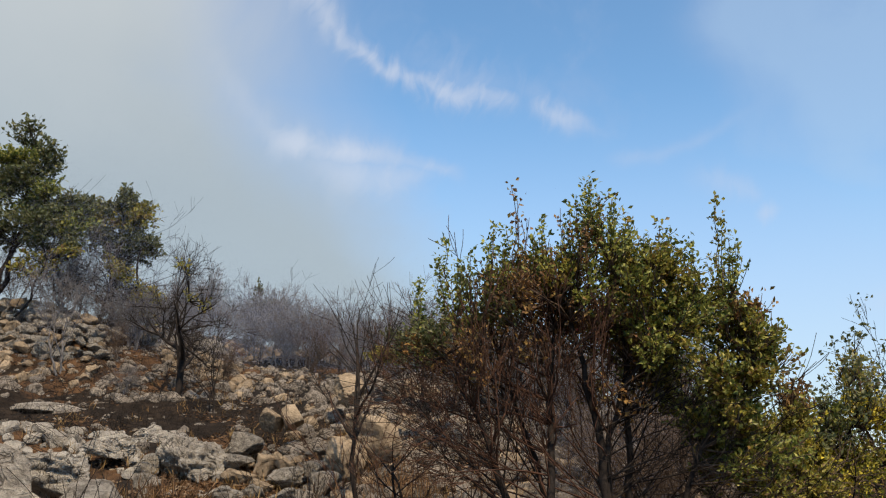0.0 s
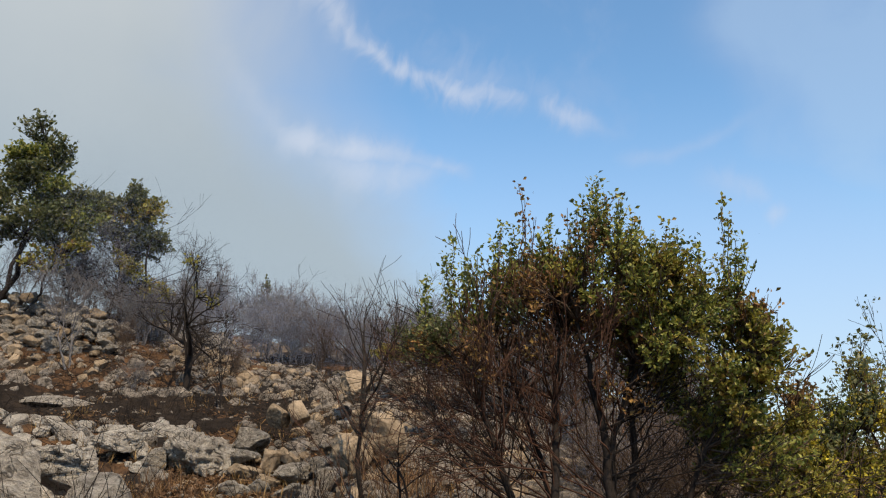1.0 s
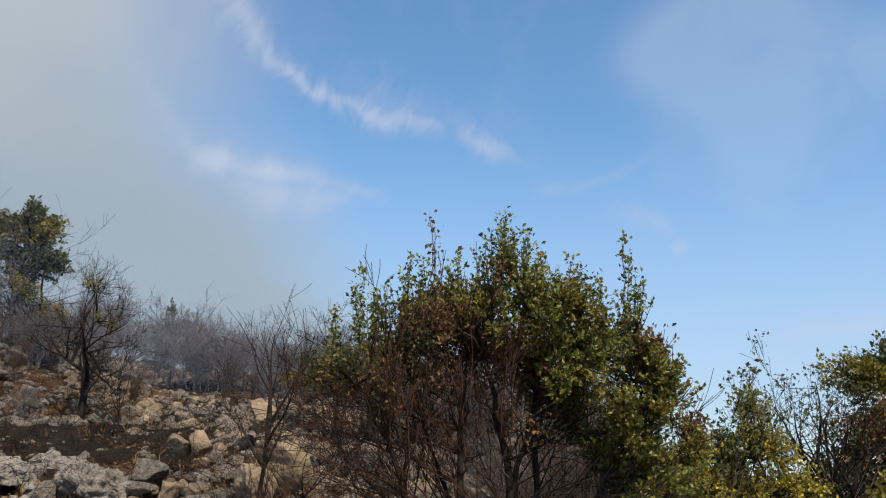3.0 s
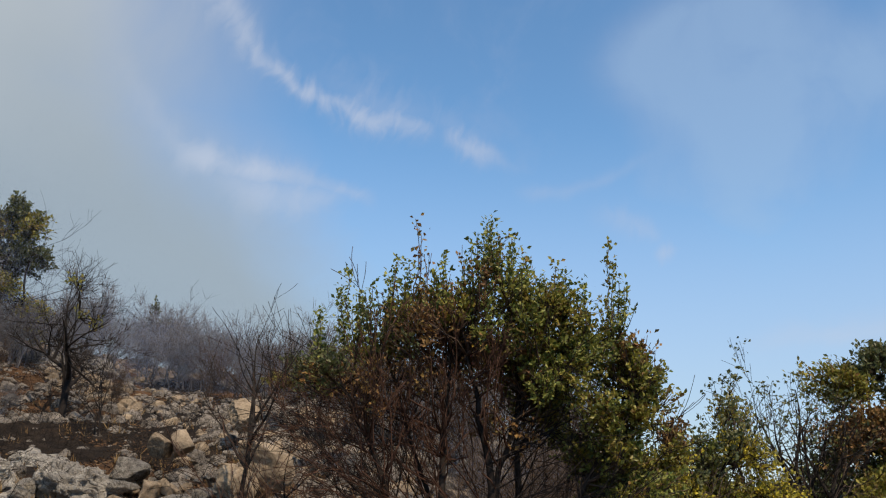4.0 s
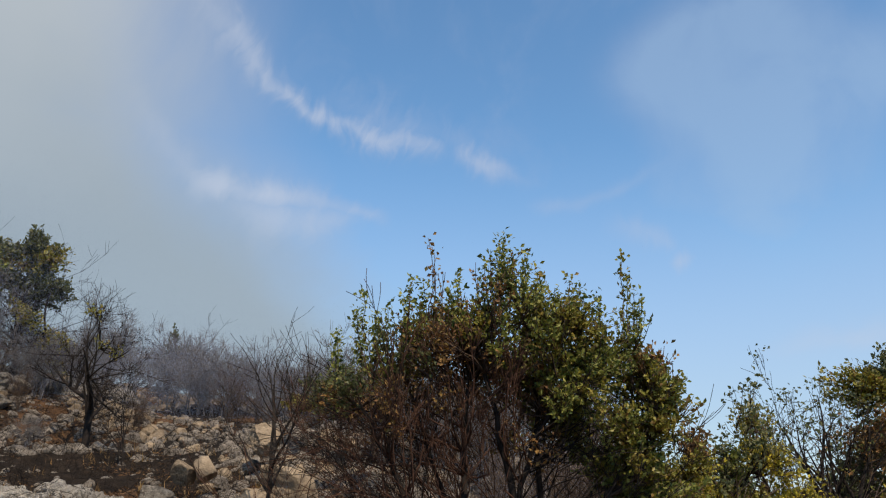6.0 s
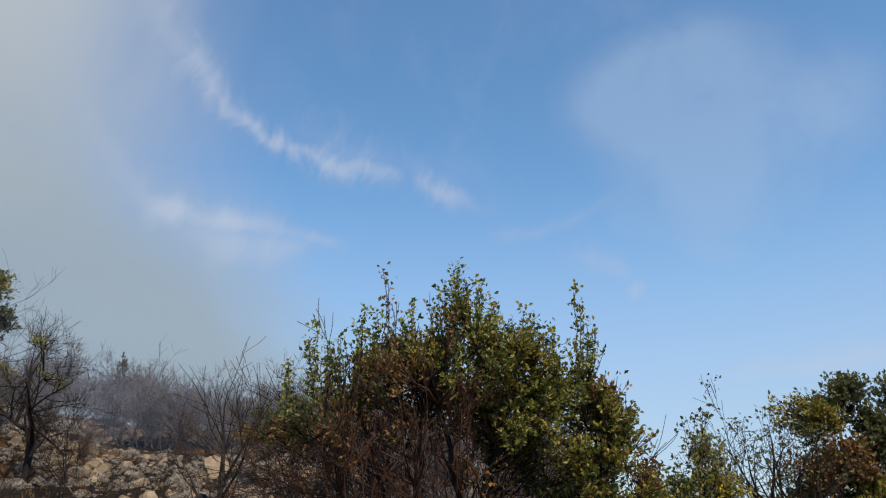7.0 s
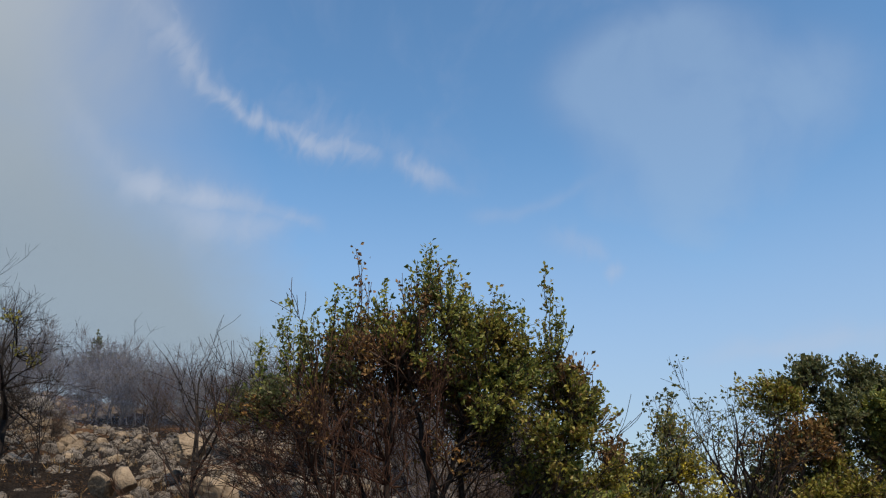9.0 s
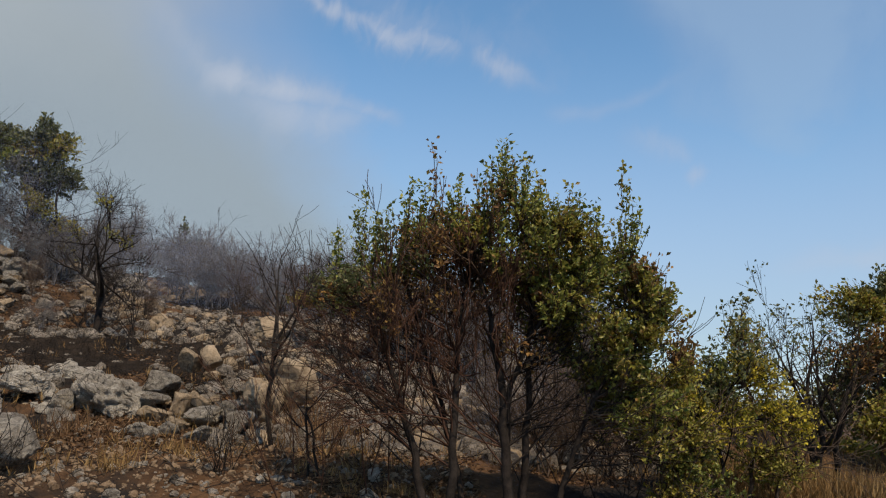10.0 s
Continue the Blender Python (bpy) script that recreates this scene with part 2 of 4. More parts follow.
GRAVEL = surface("brown_gravel", (0.085, 0.055, 0.034), (0.31, 0.215, 0.14), 9, 60, 0.95, 0.8, 0.02)
SOIL = surface("burnt_soil", (0.04, 0.022, 0.013), (0.17, 0.092, 0.047), 1.2, 22, 0.97, 1.0, 0.05, stain=(0.022, 0.018, 0.016), stain_scale=0.55, stain_at=(0.45, 0.58))
CHAR = surface("charred_bark", (0.010, 0.008, 0.007), (0.042, 0.033, 0.028), 14, 90, 0.9, 0.6, 0.008)
BARK = surface("brown_bark", (0.035, 0.025, 0.02), (0.13, 0.09, 0.065), 12, 80, 0.9, 0.5, 0.006)
TWIG = surface("scorched_twig", (0.03, 0.016, 0.011), (0.115, 0.06, 0.04), 9, 70, 0.9, 0.3, 0.004)
# burnt twigs lightened to grey: the smoke's haze is put into their colour
GREY_TWIG = surface("haze_greyed_twig", (0.075, 0.07, 0.07), (0.21, 0.19, 0.185), 9, 70, 0.9, 0.3, 0.004)
STRAW = leafy("dry_grass", [(0.13, 0.07, 0.024), (0.26, 0.15, 0.055), (0.36, 0.235, 0.10)], 0.8, 0.3)
LITTER = leafy("dead_leaf", [(0.05, 0.029, 0.017), (0.135, 0.07, 0.033), (0.22, 0.13, 0.065)], 0.8, 0.2)
GREEN = leafy("green_leaf", [(0.062, 0.095, 0.022), (0.145, 0.16, 0.034), (0.235, 0.235, 0.048), (0.36, 0.335, 0.08)])
OLIVE = leafy("olive_leaf", [(0.115, 0.115, 0.02), (0.215, 0.2, 0.032), (0.35, 0.295, 0.055), (0.17, 0.09, 0.03)])
YELLOW = leafy("yellow_leaf", [(0.12, 0.115, 0.02), (0.27, 0.23, 0.03), (0.48, 0.385, 0.04), (0.64, 0.50, 0.05)])
RUST = leafy("scorched_leaf", [(0.09, 0.045, 0.02), (0.20, 0.10, 0.035), (0.30, 0.165, 0.05), (0.14, 0.11, 0.03)], 0.7, 0.25)
DARK = leafy("dark_leaf", [(0.055, 0.068, 0.026), (0.105, 0.115, 0.04), (0.19, 0.175, 0.075)])


# ---- building helpers ----
def mesh_of(name, verts, faces, material, smooth=False):
    me = bpy.data.meshes.new(name)
    me.from_pydata([tuple(v) for v in verts], [], faces)
    me.materials.append(material)
    if smooth:
        me.polygons.foreach_set("use_smooth", [True] * len(me.polygons))
    me.update()
    return me


def part(name, data, parent, label=""):
    ob = new(name, data)
    ob.parent = parent
    return tagged(ob, label) if label else ob


def thing(name, at, label, category, group="", kind=""):
    ob = new(name)
    ob.empty_display_size = 0.1
    ob.location = at
    return tagged(ob, label, category, group, kind)


PROFILE_Y = (-30, 0, 3, 5, 6.5, 7.3, 8.3, 10, 11, 13, 15, 18, 22, 30, 60, 200, 4000)
PROFILE_X = {-8: (-0.5, 0, 0.4, 0.9, 1.1, 1.25, 1.75, 2.15, 2.4, 3.7, 4.1, 4.3, 4.4, 4.3, 3, -5, -40),
             -3: (-0.5, 0, 0.35, 0.8, 1.0, 1.1, 1.65, 2.0, 2.25, 2.85, 3.3, 3.8, 4.2, 4.2, 2, -5, -40),
             0: (-0.5, 0, 0.35, 0.75, 1.0, 1.1, 1.4, 1.95, 2.2, 2.65, 3.0, 3.4, 3.7, 3.4, 0, -8, -40),
             4: (-0.5, 0, 0.3, 0.7, 0.85, 0.92, 1.2, 1.75, 2.0, 2.3, 2.35, 2.1, 1.4, -1, -9, -25, -40),
             8: (-0.5, 0, 0.3, 0.7, 0.82, 0.85, 0.88, 0.85, 0.8, 0.6, 0.3, -0.2, -1, -3, -9, -25, -40)}


def height(x, y):
    keys = sorted(PROFILE_X)
    zs = [float(np.interp(y, PROFILE_Y, PROFILE_X[k])) for k in keys]
    if x <= keys[0]:
        z = zs[0]
    elif x >= keys[-1]:
        z = zs[-1]
    else:
        for i in range(len(keys) - 1):
            if keys[i] <= x <= keys[i + 1]:
                f = (x - keys[i]) / (keys[i + 1] - keys[i])
                f = f * f * (3 - 2 * f)
                z = zs[i] * (1 - f) + zs[i + 1] * f
                break
    near = max(0.0, 1 - math.hypot(x, y - 6) / 60)
    return z + near * (0.14 * noise.fractal(Vector((x * 0.7, y * 0.7, 3.1)), 1.0, 2.0, 4) + 0.05 * noise.noise(Vector((x * 3.1, y * 3.1, 9.0))))


class Wood:
    """Collects tapered tubes."""

    def __init__(self):
        self.v, self.f = [], []

    def tube(self, pts, radii, sides=5):
        start = len(self.v)
        n = len(pts)
        for i, p in enumerate(pts):
            d = (pts[min(i + 1, n - 1)] - pts[max(i - 1, 0)]).normalized()
            a = d.cross(Vector((0.31, 0.87, 0.38)))
            if a.length < 1e-3:
                a = d.cross(Vector((1, 0, 0)))
            a.normalize()
            b = d.cross(a)
            for k in range(sides):
                w = 2 * math.pi * k / sides
                self.v.append(p + (a * math.cos(w) + b * math.sin(w)) * radii[i])
        for i in range(n - 1):
            for k in range(sides):
                k2 = (k + 1) % sides
                self.f.append((start + i * sides + k, start + i * sides + k2, start + (i + 1) * sides + k2, start + (i + 1) * sides + k))
        self.f.append(tuple(start + (n - 1) * sides + k for k in range(sides)))

    def mesh(self, name, material):
        return mesh_of(name, self.v, self.f, material, True)


class Leaves:
    """Collects small pointed, folded leaves."""

    def __init__(self):
        self.v, self.f = [], []

    def leaf(self, p, d, size, wide=0.6):
        d = d.normalized()
        side = d.cross(Vector((random.gauss(0.35, 0.8), random.gauss(-0.35, 0.8), random.gauss(0.7, 0.8))))
        if side.length < 1e-4:
            return
        side.normalize()
        up = side.cross(d)
        s = len(self.v)
        w = size * wide * random.uniform(0.8, 1.2)
        bend = up * size * random.uniform(-0.2, 0.1)
        mid = p + d * size * 0.5
        self.v += [p, mid + side * w * 0.5 + up * w * 0.18, mid - side * w * 0.5 + up * w * 0.18, p + d * size + bend, mid]
        self.f += [(s, s + 1, s + 4), (s, s + 4, s + 2), (s + 1, s + 3, s + 4), (s + 4, s + 3, s + 2)]

    def mesh(self, name, material):
        return mesh_of(name, self.v, self.f, material)


def rand_dir(up=0.0):
    v = Vector((random.gauss(0, 1), random.gauss(0, 1), random.gauss(0, 1) + up))
    return v.normalized() if v.length > 1e-3 else Vector((0, 0, 1))


def limb(wood, a, b, r0, r1, bow=0.12, n=6, sides=5):
    """A wandering limb from a to b; returns its points."""
    a, b = Vector(a), Vector(b)
    length = (b - a).length
    off = rand_dir() * length * bow
    pts = []
    for i in range(n + 1):
        f = i / n
        p = a.lerp(b, f) + off * math.sin(math.pi * f)
        if 0 < i < n:
            p += rand_dir() * length * 0.03
        pts.append(p)
    wood.tube(pts, [r0 + (r1 - r0) * (i / n) ** 0.8 for i in range(n + 1)], sides)
    return pts


def bare(wood, p, d, length, r, depth, lift=0.25, spread=0.7, kids=(3, 5), tips=None):
    """A leafless branch with its side branches."""
    n = max(3, int(4 + length * 2))
    pts = [Vector(p)]
    d = Vector(d).normalized()
    for i in range(n):
        d = (d + rand_dir() * 0.16 + Vector((0, 0, lift * 0.12))).normalized()
        pts.append(pts[-1] + d * length / n)
    wood.tube(pts, [max(0.0022, r * (1 - 0.75 * i / n)) for i in range(n + 1)], 5 if r > 0.012 else 3)
    if depth <= 0:
        if tips is not None:
            tips.append((pts[-1], d))
        return
    for k in range(random.randint(*kids)):
        f = random.uniform(0.3, 1.0)
        i = min(n - 1, int(f * n))
        q = pts[i].lerp(pts[i + 1], f * n - i)
        axis = (pts[i + 1] - pts[i]).normalized()
        nd = (axis * (1 - spread * 0.5) + rand_dir(lift) * spread).normalized()
        bare(wood, q, nd, length * random.uniform(0.4, 0.68), r * (1 - 0.75 * f) * 0.72, depth - 1, lift, spread, kids, tips)


def clump(wood, leaves, centre, root, radii, twigs, per_twig, size, up=0.6):
    """Twigs from root that fill an ellipsoid and bear leaves along their outer part."""
    centre, root = Vector(centre), Vector(root)
    for _ in range(twigs):
        o = rand_dir(up * 0.5)
        k = random.uniform(0.45, 1.08)
        end = centre + Vector((o.x * radii[0], o.y * radii[1], o.z * radii[2])) * k
        begin = root.lerp(end, random.uniform(0.1, 0.45))
        pts = limb(wood, begin, end, 0.004, 0.0016, 0.08, 3, 3)
        d = (pts[-1] - pts[-2]).normalized()
        for j in range(per_twig):
            f = random.uniform(0.25, 1.0) * 3
            i = min(2, int(f))
            q = pts[i].lerp(pts[i + 1], f - i)
            leaves.leaf(q + rand_dir() * size * 0.3, (d * 0.5 + rand_dir(0.4)), size * random.uniform(0.65, 1.25))


# ---- ground ----
def graded(lo, hi, step, far):
    xs = list(np.arange(lo, hi, step))
    out, gap = [], step
    p = hi
    while p < far:
        out.append(p)
        gap *= 1.35
        p += gap
    back, gap, p = [], step, lo
    while p > -far:
        gap *= 1.35
        p -= gap
        back.append(p)
    return back[::-1] + xs + out + [far]


gx, gy = graded(-11, 9, 0.12, 3800), graded(2, 20, 0.12, 3800)
gv = [(x, y, height(x, y)) for y in gy for x in gx]
nx = len(gx)
gf = [(j * nx + i, j * nx + i + 1, (j + 1) * nx + i + 1, (j + 1) * nx + i) for j in range(len(gy) - 1) for i in range(nx - 1)]
ground = tagged(new("ground", mesh_of("ground", gv, gf, SOIL, True)), "burnt brown stony hillside soil with ash", "ground", kind="structure")


# ---- stones ----
def rock_mesh(name, seed, points=22, flat=0.7, material=None):
    rng = random.Random(seed)
    bm = bmesh.new()
    for _ in range(points):
        v = Vector((rng.gauss(0, 1), rng.gauss(0, 1), rng.gauss(0, 1))).normalized()
        v = Vector([math.copysign(abs(c) ** 0.7, c) for c in v])
        bm.verts.new((v.x * 0.5, v.y * 0.42, v.z * 0.5 * flat))
    r = bmesh.ops.convex_hull(bm, input=bm.verts)
    bmesh.ops.delete(bm, geom=[g for g in r["geom_interior"] if isinstance(g, bmesh.types.BMVert)], context="VERTS")
    me = bpy.data.meshes.new(name)
    bm.to_mesh(me)
    bm.free()
    me.materials.append(material or LIME)
    return me


def boulder_mesh(name, seed, size, material, rough=0.22, cuts=5, fine=5, deep=0.55):
    """A weathered boulder: a fine ball cut by planes, then roughened."""
    rng = random.Random(seed)
    bm = bmesh.new()
    bmesh.ops.create_icosphere(bm, subdivisions=fine, radius=1.0)
    planes = [(Vector((rng.gauss(0, 1), rng.gauss(0, 1), rng.gauss(0, 1))).normalized(), rng.uniform(deep, 0.85)) for _ in range(cuts + 5)]
    for v in bm.verts:
        p = v.co.copy()
        for n, d in planes:
            e = p.dot(n) - d
            if e > 0:
                p -= n * e * 0.97
        q = p * 1.7 + Vector((seed * 3.1, 0, 0))
        p += v.co * (rough * noise.fractal(q, 1.0, 2.0, 3) * 0.6 + rough * 0.35 * noise.noise(q * 4) - 0.10 * rough * abs(noise.noise(q * 9)))
        v.co = Vector((p.x * size[0], p.y * size[1], p.z * size[2]))
    me = bpy.data.meshes.new(name)
    bm.to_mesh(me)
    bm.free()
    me.materials.append(material)
    me.polygons.foreach_set("use_smooth", [True] * len(me.polygons))
    return me


def boulder(name, at, size, seed, material, label, turn=(0, 0, 0), rough=0.22, sink=0.0, deep=0.55):
    ob = new(name, boulder_mesh(name, seed, size, material, rough, deep=deep))
    ob.matrix_world = pose(at[0], at[1], at[2] - sink, *turn)
    return tagged(ob, label, "rock")


boulder("boulder", (-3.22, 5.75, 1.42), (0.52, 0.34, 0.25), 3, LIME, "large pale grey limestone slab leaning on the bank", (-12, 32, 10), 0.14, deep=0.4)
boulder("boulder", (-2.52, 6.0, 1.2), (0.29, 0.27, 0.21), 5, LIME, "rounded pale grey limestone boulder on the bank", (5, 12, 0), 0.1)
boulder("boulder", (-3.0, 6.45, 1.36), (0.42, 0.3, 0.2), 6, LIME, "flat-faced pale limestone block behind the slab", (-15, 8, 0), 0.2, deep=0.42)
boulder("boulder", (-3.2, 7.85, 1.62), (0.26, 0.2, 0.13), 9, LIME, "low pale limestone rock at the terrace edge", (0, 5, 15), 0.2)
boulder("boulder", (-2.36, 7.78, 1.46), (0.36, 0.32, 0.31), 8, LIME, "large cracked grey limestone boulder in the wall", (0, 8, 10), 0.36)
boulder("boulder", (-4.9, 10.0, 2.05), (0.6, 0.4, 0.1), 12, LIME, "flat grey limestone slab lying on burnt soil", (0, 0, 5), 0.15)
boulder("boulder", (-1.76, 8.42, 1.89), (0.14, 0.16, 0.17), 15, TAN_ROCK, "squarish split tan limestone block on ash", (8, -24, 20), 0.07, deep=0.4)
boulder("boulder", (-1.56, 8.46, 1.92), (0.14, 0.16, 0.17), 17, TAN_ROCK, "tilted tan limestone block split from its neighbour", (10, -35, 5), 0.07, deep=0.4)
boulder("boulder", (-0.75, 8.15, 1.74), (0.36, 0.3, 0.27), 21, TAN_ROCK, "broad tan limestone boulder with a flat pale face on the slope", (-20, 30, 0), 0.12, deep=0.42)
boulder("boulder", (-0.92, 7.95, 1.55), (0.2, 0.22, 0.28), 22, TAN_ROCK, "upright tan limestone rock on the slope", (0, 12, 0), 0.14, deep=0.42)
boulder("boulder", (-1.12, 9.5, 2.3), (0.22, 0.22, 0.2), 24, TAN_ROCK, "tan limestone rock on the rubble mound", (0, 5, 30), 0.2)
boulder("boulder", (-4.7, 14.2, 3.25), (0.75, 0.5, 0.45), 31, LIME, "broad scorched limestone outcrop on the hillside", (0, 0, 15), 0.45)

ROCKS = [rock_mesh("stone", 100 + i, 20 + i % 3 * 4, 0.6 + 0.08 * (i % 5)) for i in range(14)]
TANS = [rock_mesh("stone", 200 + i, 20, 0.6 + 0.08 * (i % 4), TAN_ROCK) for i in range(6)]


CHUNKS = []
for i in range(10):
    CHUNKS.append(boulder_mesh("stone", 300 + i * 7, (0.55, 0.46, 0.4), LIME if i % 4 else TAN_ROCK, 0.2, 7, 4, 0.42))


PEBBLES = [boulder_mesh("stone", 400 + i * 5, (0.52, 0.46, 0.4), SCORCHED if i % 3 else TAN_ROCK, 0.14, 6, 3, 0.55) for i in range(9)]


def stone(parent, x, y, z, size, tan=0.15, chunk=False):
    ob = new("stone", chunk if isinstance(chunk, bpy.types.Mesh) else random.choice(CHUNKS if chunk else TANS if random.random() < tan else ROCKS))
    ob.parent = parent
    tilt = 0.14 if chunk else 0.35
    ob.matrix_basis = Matrix.Translation(Vector((x, y, z)) - parent.location) @ Euler([random.gauss(0, tilt), random.gauss(0, tilt), random.uniform(0, 6.28)]).to_matrix().to_4x4() @ Matrix.Diagonal((size * random.uniform(0.85, 1.3), size * random.uniform(0.85, 1.1), size * random.uniform(0.8, 1.1) * (1.08 if chunk else 1.05), 1))
    return ob


# ---- trees and shrubs ----
def at_ground(x, y):
    return Vector((x, y, height(x, y) - 0.03))


def finish_tree(base, name, label, category, meshes, group=""):
    ob = thing(name, base, label, category, group)
    for pname, data, plabel in meshes:
        data.transform(Matrix.Translation(-Vector(base)))
        p = part(pname, data, ob, plabel)
        if pname in ("foliage", "brushwood"):
            p["kind"] = "stuff"
    return ob


# outline of the crown and lower edge of its living leaves, by x
TOP_X, TOP_Z = (-0.45, -0.17, 0.02, 0.17, 0.35, 0.5, 0.68, 0.84, 1.0, 1.16, 1.27, 1.5, 1.62, 1.77, 1.95, 2.06, 2.14), (2.3, 2.7, 2.84, 2.8, 2.93, 2.98, 2.98, 3.06, 3.2, 3.1, 3.0, 2.96, 2.88, 2.84, 2.68, 2.56, 2.2)
LOW_X, LOW_Z = (-0.4, 0.0, 0.33, 0.79, 1.02, 1.2, 1.42, 1.56, 1.66, 1.9, 2.15), (2.2, 2.3, 2.5, 2.6, 2.42, 2.24, 2.12, 1.92, 1.7, 1.45, 1.3)


def main_bush():
    base = at_ground(0.95, 5.3)
    random.seed(11)
    # foot, bend and top of each stem
    plan = [((0.56, 5.25), (0.36, 5.25, 1.5), (0.02, 5.5, 2.25), 0.034), ((0.72, 5.15), (0.70, 5.2, 1.6), (0.78, 5.3, 2.55), 0.036), ((1.09, 5.15), (1.03, 5.2, 1.58), (0.86, 5.2, 2.45), 0.042),
            ((1.12, 5.2), (1.10, 5.2, 1.72), (1.42, 5.1, 2.3), 0.03), ((1.19, 5.3), (1.23, 5.3, 1.55), (1.25, 5.4, 2.6), 0.034), ((1.40, 5.2), (1.56, 5.15, 1.4), (1.95, 5.0, 2.1), 0.026),
            ((0.85, 5.5), (0.6, 5.6, 1.7), (0.3, 5.7, 2.6), 0.024)]
    ends, stems = [], []
    for (x, y), mid, top, r in plan:
        w = Wood()
        a, m, b = at_ground(x, y), Vector(mid), Vector(top)
        pts = []
        for i in range(13):
            f = i / 12
            p = a * (1 - f) ** 2 + (m * 2 - (a + b) * 0.5) * 2 * f * (1 - f) + b * f * f
            pts.append(p + rand_dir() * 0.016 * (0 < i < 12))
        w.tube(pts, [r * (1 - 0.68 * i / 12) for i in range(13)], 7)
        ends.append(pts)
        stems.append(w)

    def nearest(c, first=4):
        return min((p for pts in ends for p in pts[first:]), key=lambda p: (p - c).length + 1.2 * max(0, p.z - c.z + 0.1) + random.uniform(0, 0.3))

    branches, twigs, bare_twigs, black_twigs = Wood(), Wood(), Wood(), Wood()
    green, olive, rust, dark = Leaves(), Leaves(), Leaves(), Leaves()
    made = 0
    while made < 300:
        x = random.choice((random.uniform(-0.3, 0.9), random.uniform(-0.25, 2.15), random.uniform(0.75, 2.15), random.uniform(1.2, 2.15)))
        lo, hi = float(np.interp(x, LOW_X, LOW_Z)), float(np.interp(x, TOP_X, TOP_Z))
        z = lo + (hi - lo) * random.uniform(0.0, 0.96)
        y = 5.22 + random.uniform(-0.45, 0.45) + 0.35 * max(0, 0.6 - x)
        c = Vector((x, y, z))
        made += 1
        if noise.noise(c * 2.6) < (-0.22 if x > 0.9 else 0.0):
            continue
        tall = (z - lo) / (hi - lo)
        if 0.2 < x < 1.0 and random.random() < 0.9 - 0.75 * tall:
            kind, n, per = rust, 10, 6
        elif x > 1.3 and random.random() < (0.6 if z < 2.2 else 0.25) or 1.15 < x and z > 2.55 and random.random() < 0.4:
            kind, n, per = olive, 15, 8
        else:
            kind, n, per = (green if x > 0.4 else random.choice((dark, dark, rust))), 17, 9
        r = random.uniform(0.10, 0.19)
        pts = limb(branches, nearest(c), c, 0.008, 0.003, 0.1, 5, 4)
        clump(twigs, kind, c, pts[3], (r * 1.25, r, r * 1.05), n if x > 0.5 else n * 2 // 3, per + (4 if x > 0.5 else 1), 0.035)
    # the brown and green top of the burnt side
    for i in range(26):
        x = random.uniform(0.28, 0.9)
        c = Vector((x, random.uniform(5.0, 5.6), float(np.interp(x, TOP_X, TOP_Z)) - random.uniform(0.08, 0.4)))
        pts = limb(branches, nearest(c), c, 0.007, 0.003, 0.08, 5, 4)
        clump(twigs, (green, rust, olive, green)[i % 4], c, pts[3], (0.15, 0.14, 0.14), 13, 8, 0.038)
    for _ in range(16):
        c = Vector((random.uniform(0.75, 1.2), random.uniform(5.4, 5.85), random.uniform(2.35, 2.7)))
        pts = limb(branches, nearest(c), c, 0.007, 0.003, 0.08, 5, 4)
        clump(twigs, random.choice((rust, rust, olive)), c, pts[3], (0.18, 0.14, 0.16), 12, 7, 0.04)
    # sprays that break the outline on the open side
    for _ in range(34):
        z = random.uniform(1.5, 2.6)
        c = Vector((2.02 + 0.12 * math.sin(z * 9) + random.uniform(-0.12, 0.1), random.uniform(4.9, 5.3), z))
        pts = limb(branches, nearest(c), c, 0.007, 0.003, 0.1, 5, 4)
        clump(twigs, rust if z > 2.35 and random.random() < 0.6 else random.choice((olive, green, green)), c, pts[3], (0.12, 0.1, 0.1), 10, 9, 0.039)
    # scorched leaves hanging in the brown heart of the bush
    for _ in range(84):
        x = random.uniform(0.15, 1.4)
        lo = float(np.interp(x, LOW_X, LOW_Z))
        c = Vector((x, random.uniform(4.95, 5.8), lo - random.uniform(-0.25, 0.42)))
        pts = limb(branches, nearest(c), c, 0.006, 0.003, 0.1, 4, 4)
        clump(twigs, rust, c, pts[2], (0.17, 0.16, 0.17), 8, 3, 0.04)
    # leafy shoots over the crown
    for (x, y, z), top, kind in (((0.02, 5.3, 2.7), 3.02, green), ((0.10, 5.5, 2.7), 2.9, green), ((0.19, 5.3, 2.7), 2.93, green), ((0.47, 5.2, 2.85), 3.42, rust), ((0.53, 5.2, 2.85), 3.28, rust), ((0.36, 5.2, 2.8), 3.1, green), ((0.44, 5.2, 2.8), 3.06, green),
                                 ((0.68, 5.2, 2.9), 3.14, green), ((0.86, 5.1, 2.95), 3.2, green), ((0.96, 5.05, 3.0), 3.36, green), ((1.02, 5.1, 3.0), 3.4, green), ((1.15, 5.1, 2.95), 3.28, green), ((1.24, 5.1, 2.9), 3.16, olive),
                                 ((1.47, 5.1, 2.8), 3.1, olive), ((1.53, 5.1, 2.8), 3.04, green), ((1.64, 5.05, 2.75), 2.98, green), ((1.84, 5.03, 2.6), 3.24, olive), ((1.90, 5.03, 2.6), 3.0, green), ((2.08, 5.0, 2.3), 2.62, rust), ((-0.17, 5.5, 2.5), 2.78, green)):
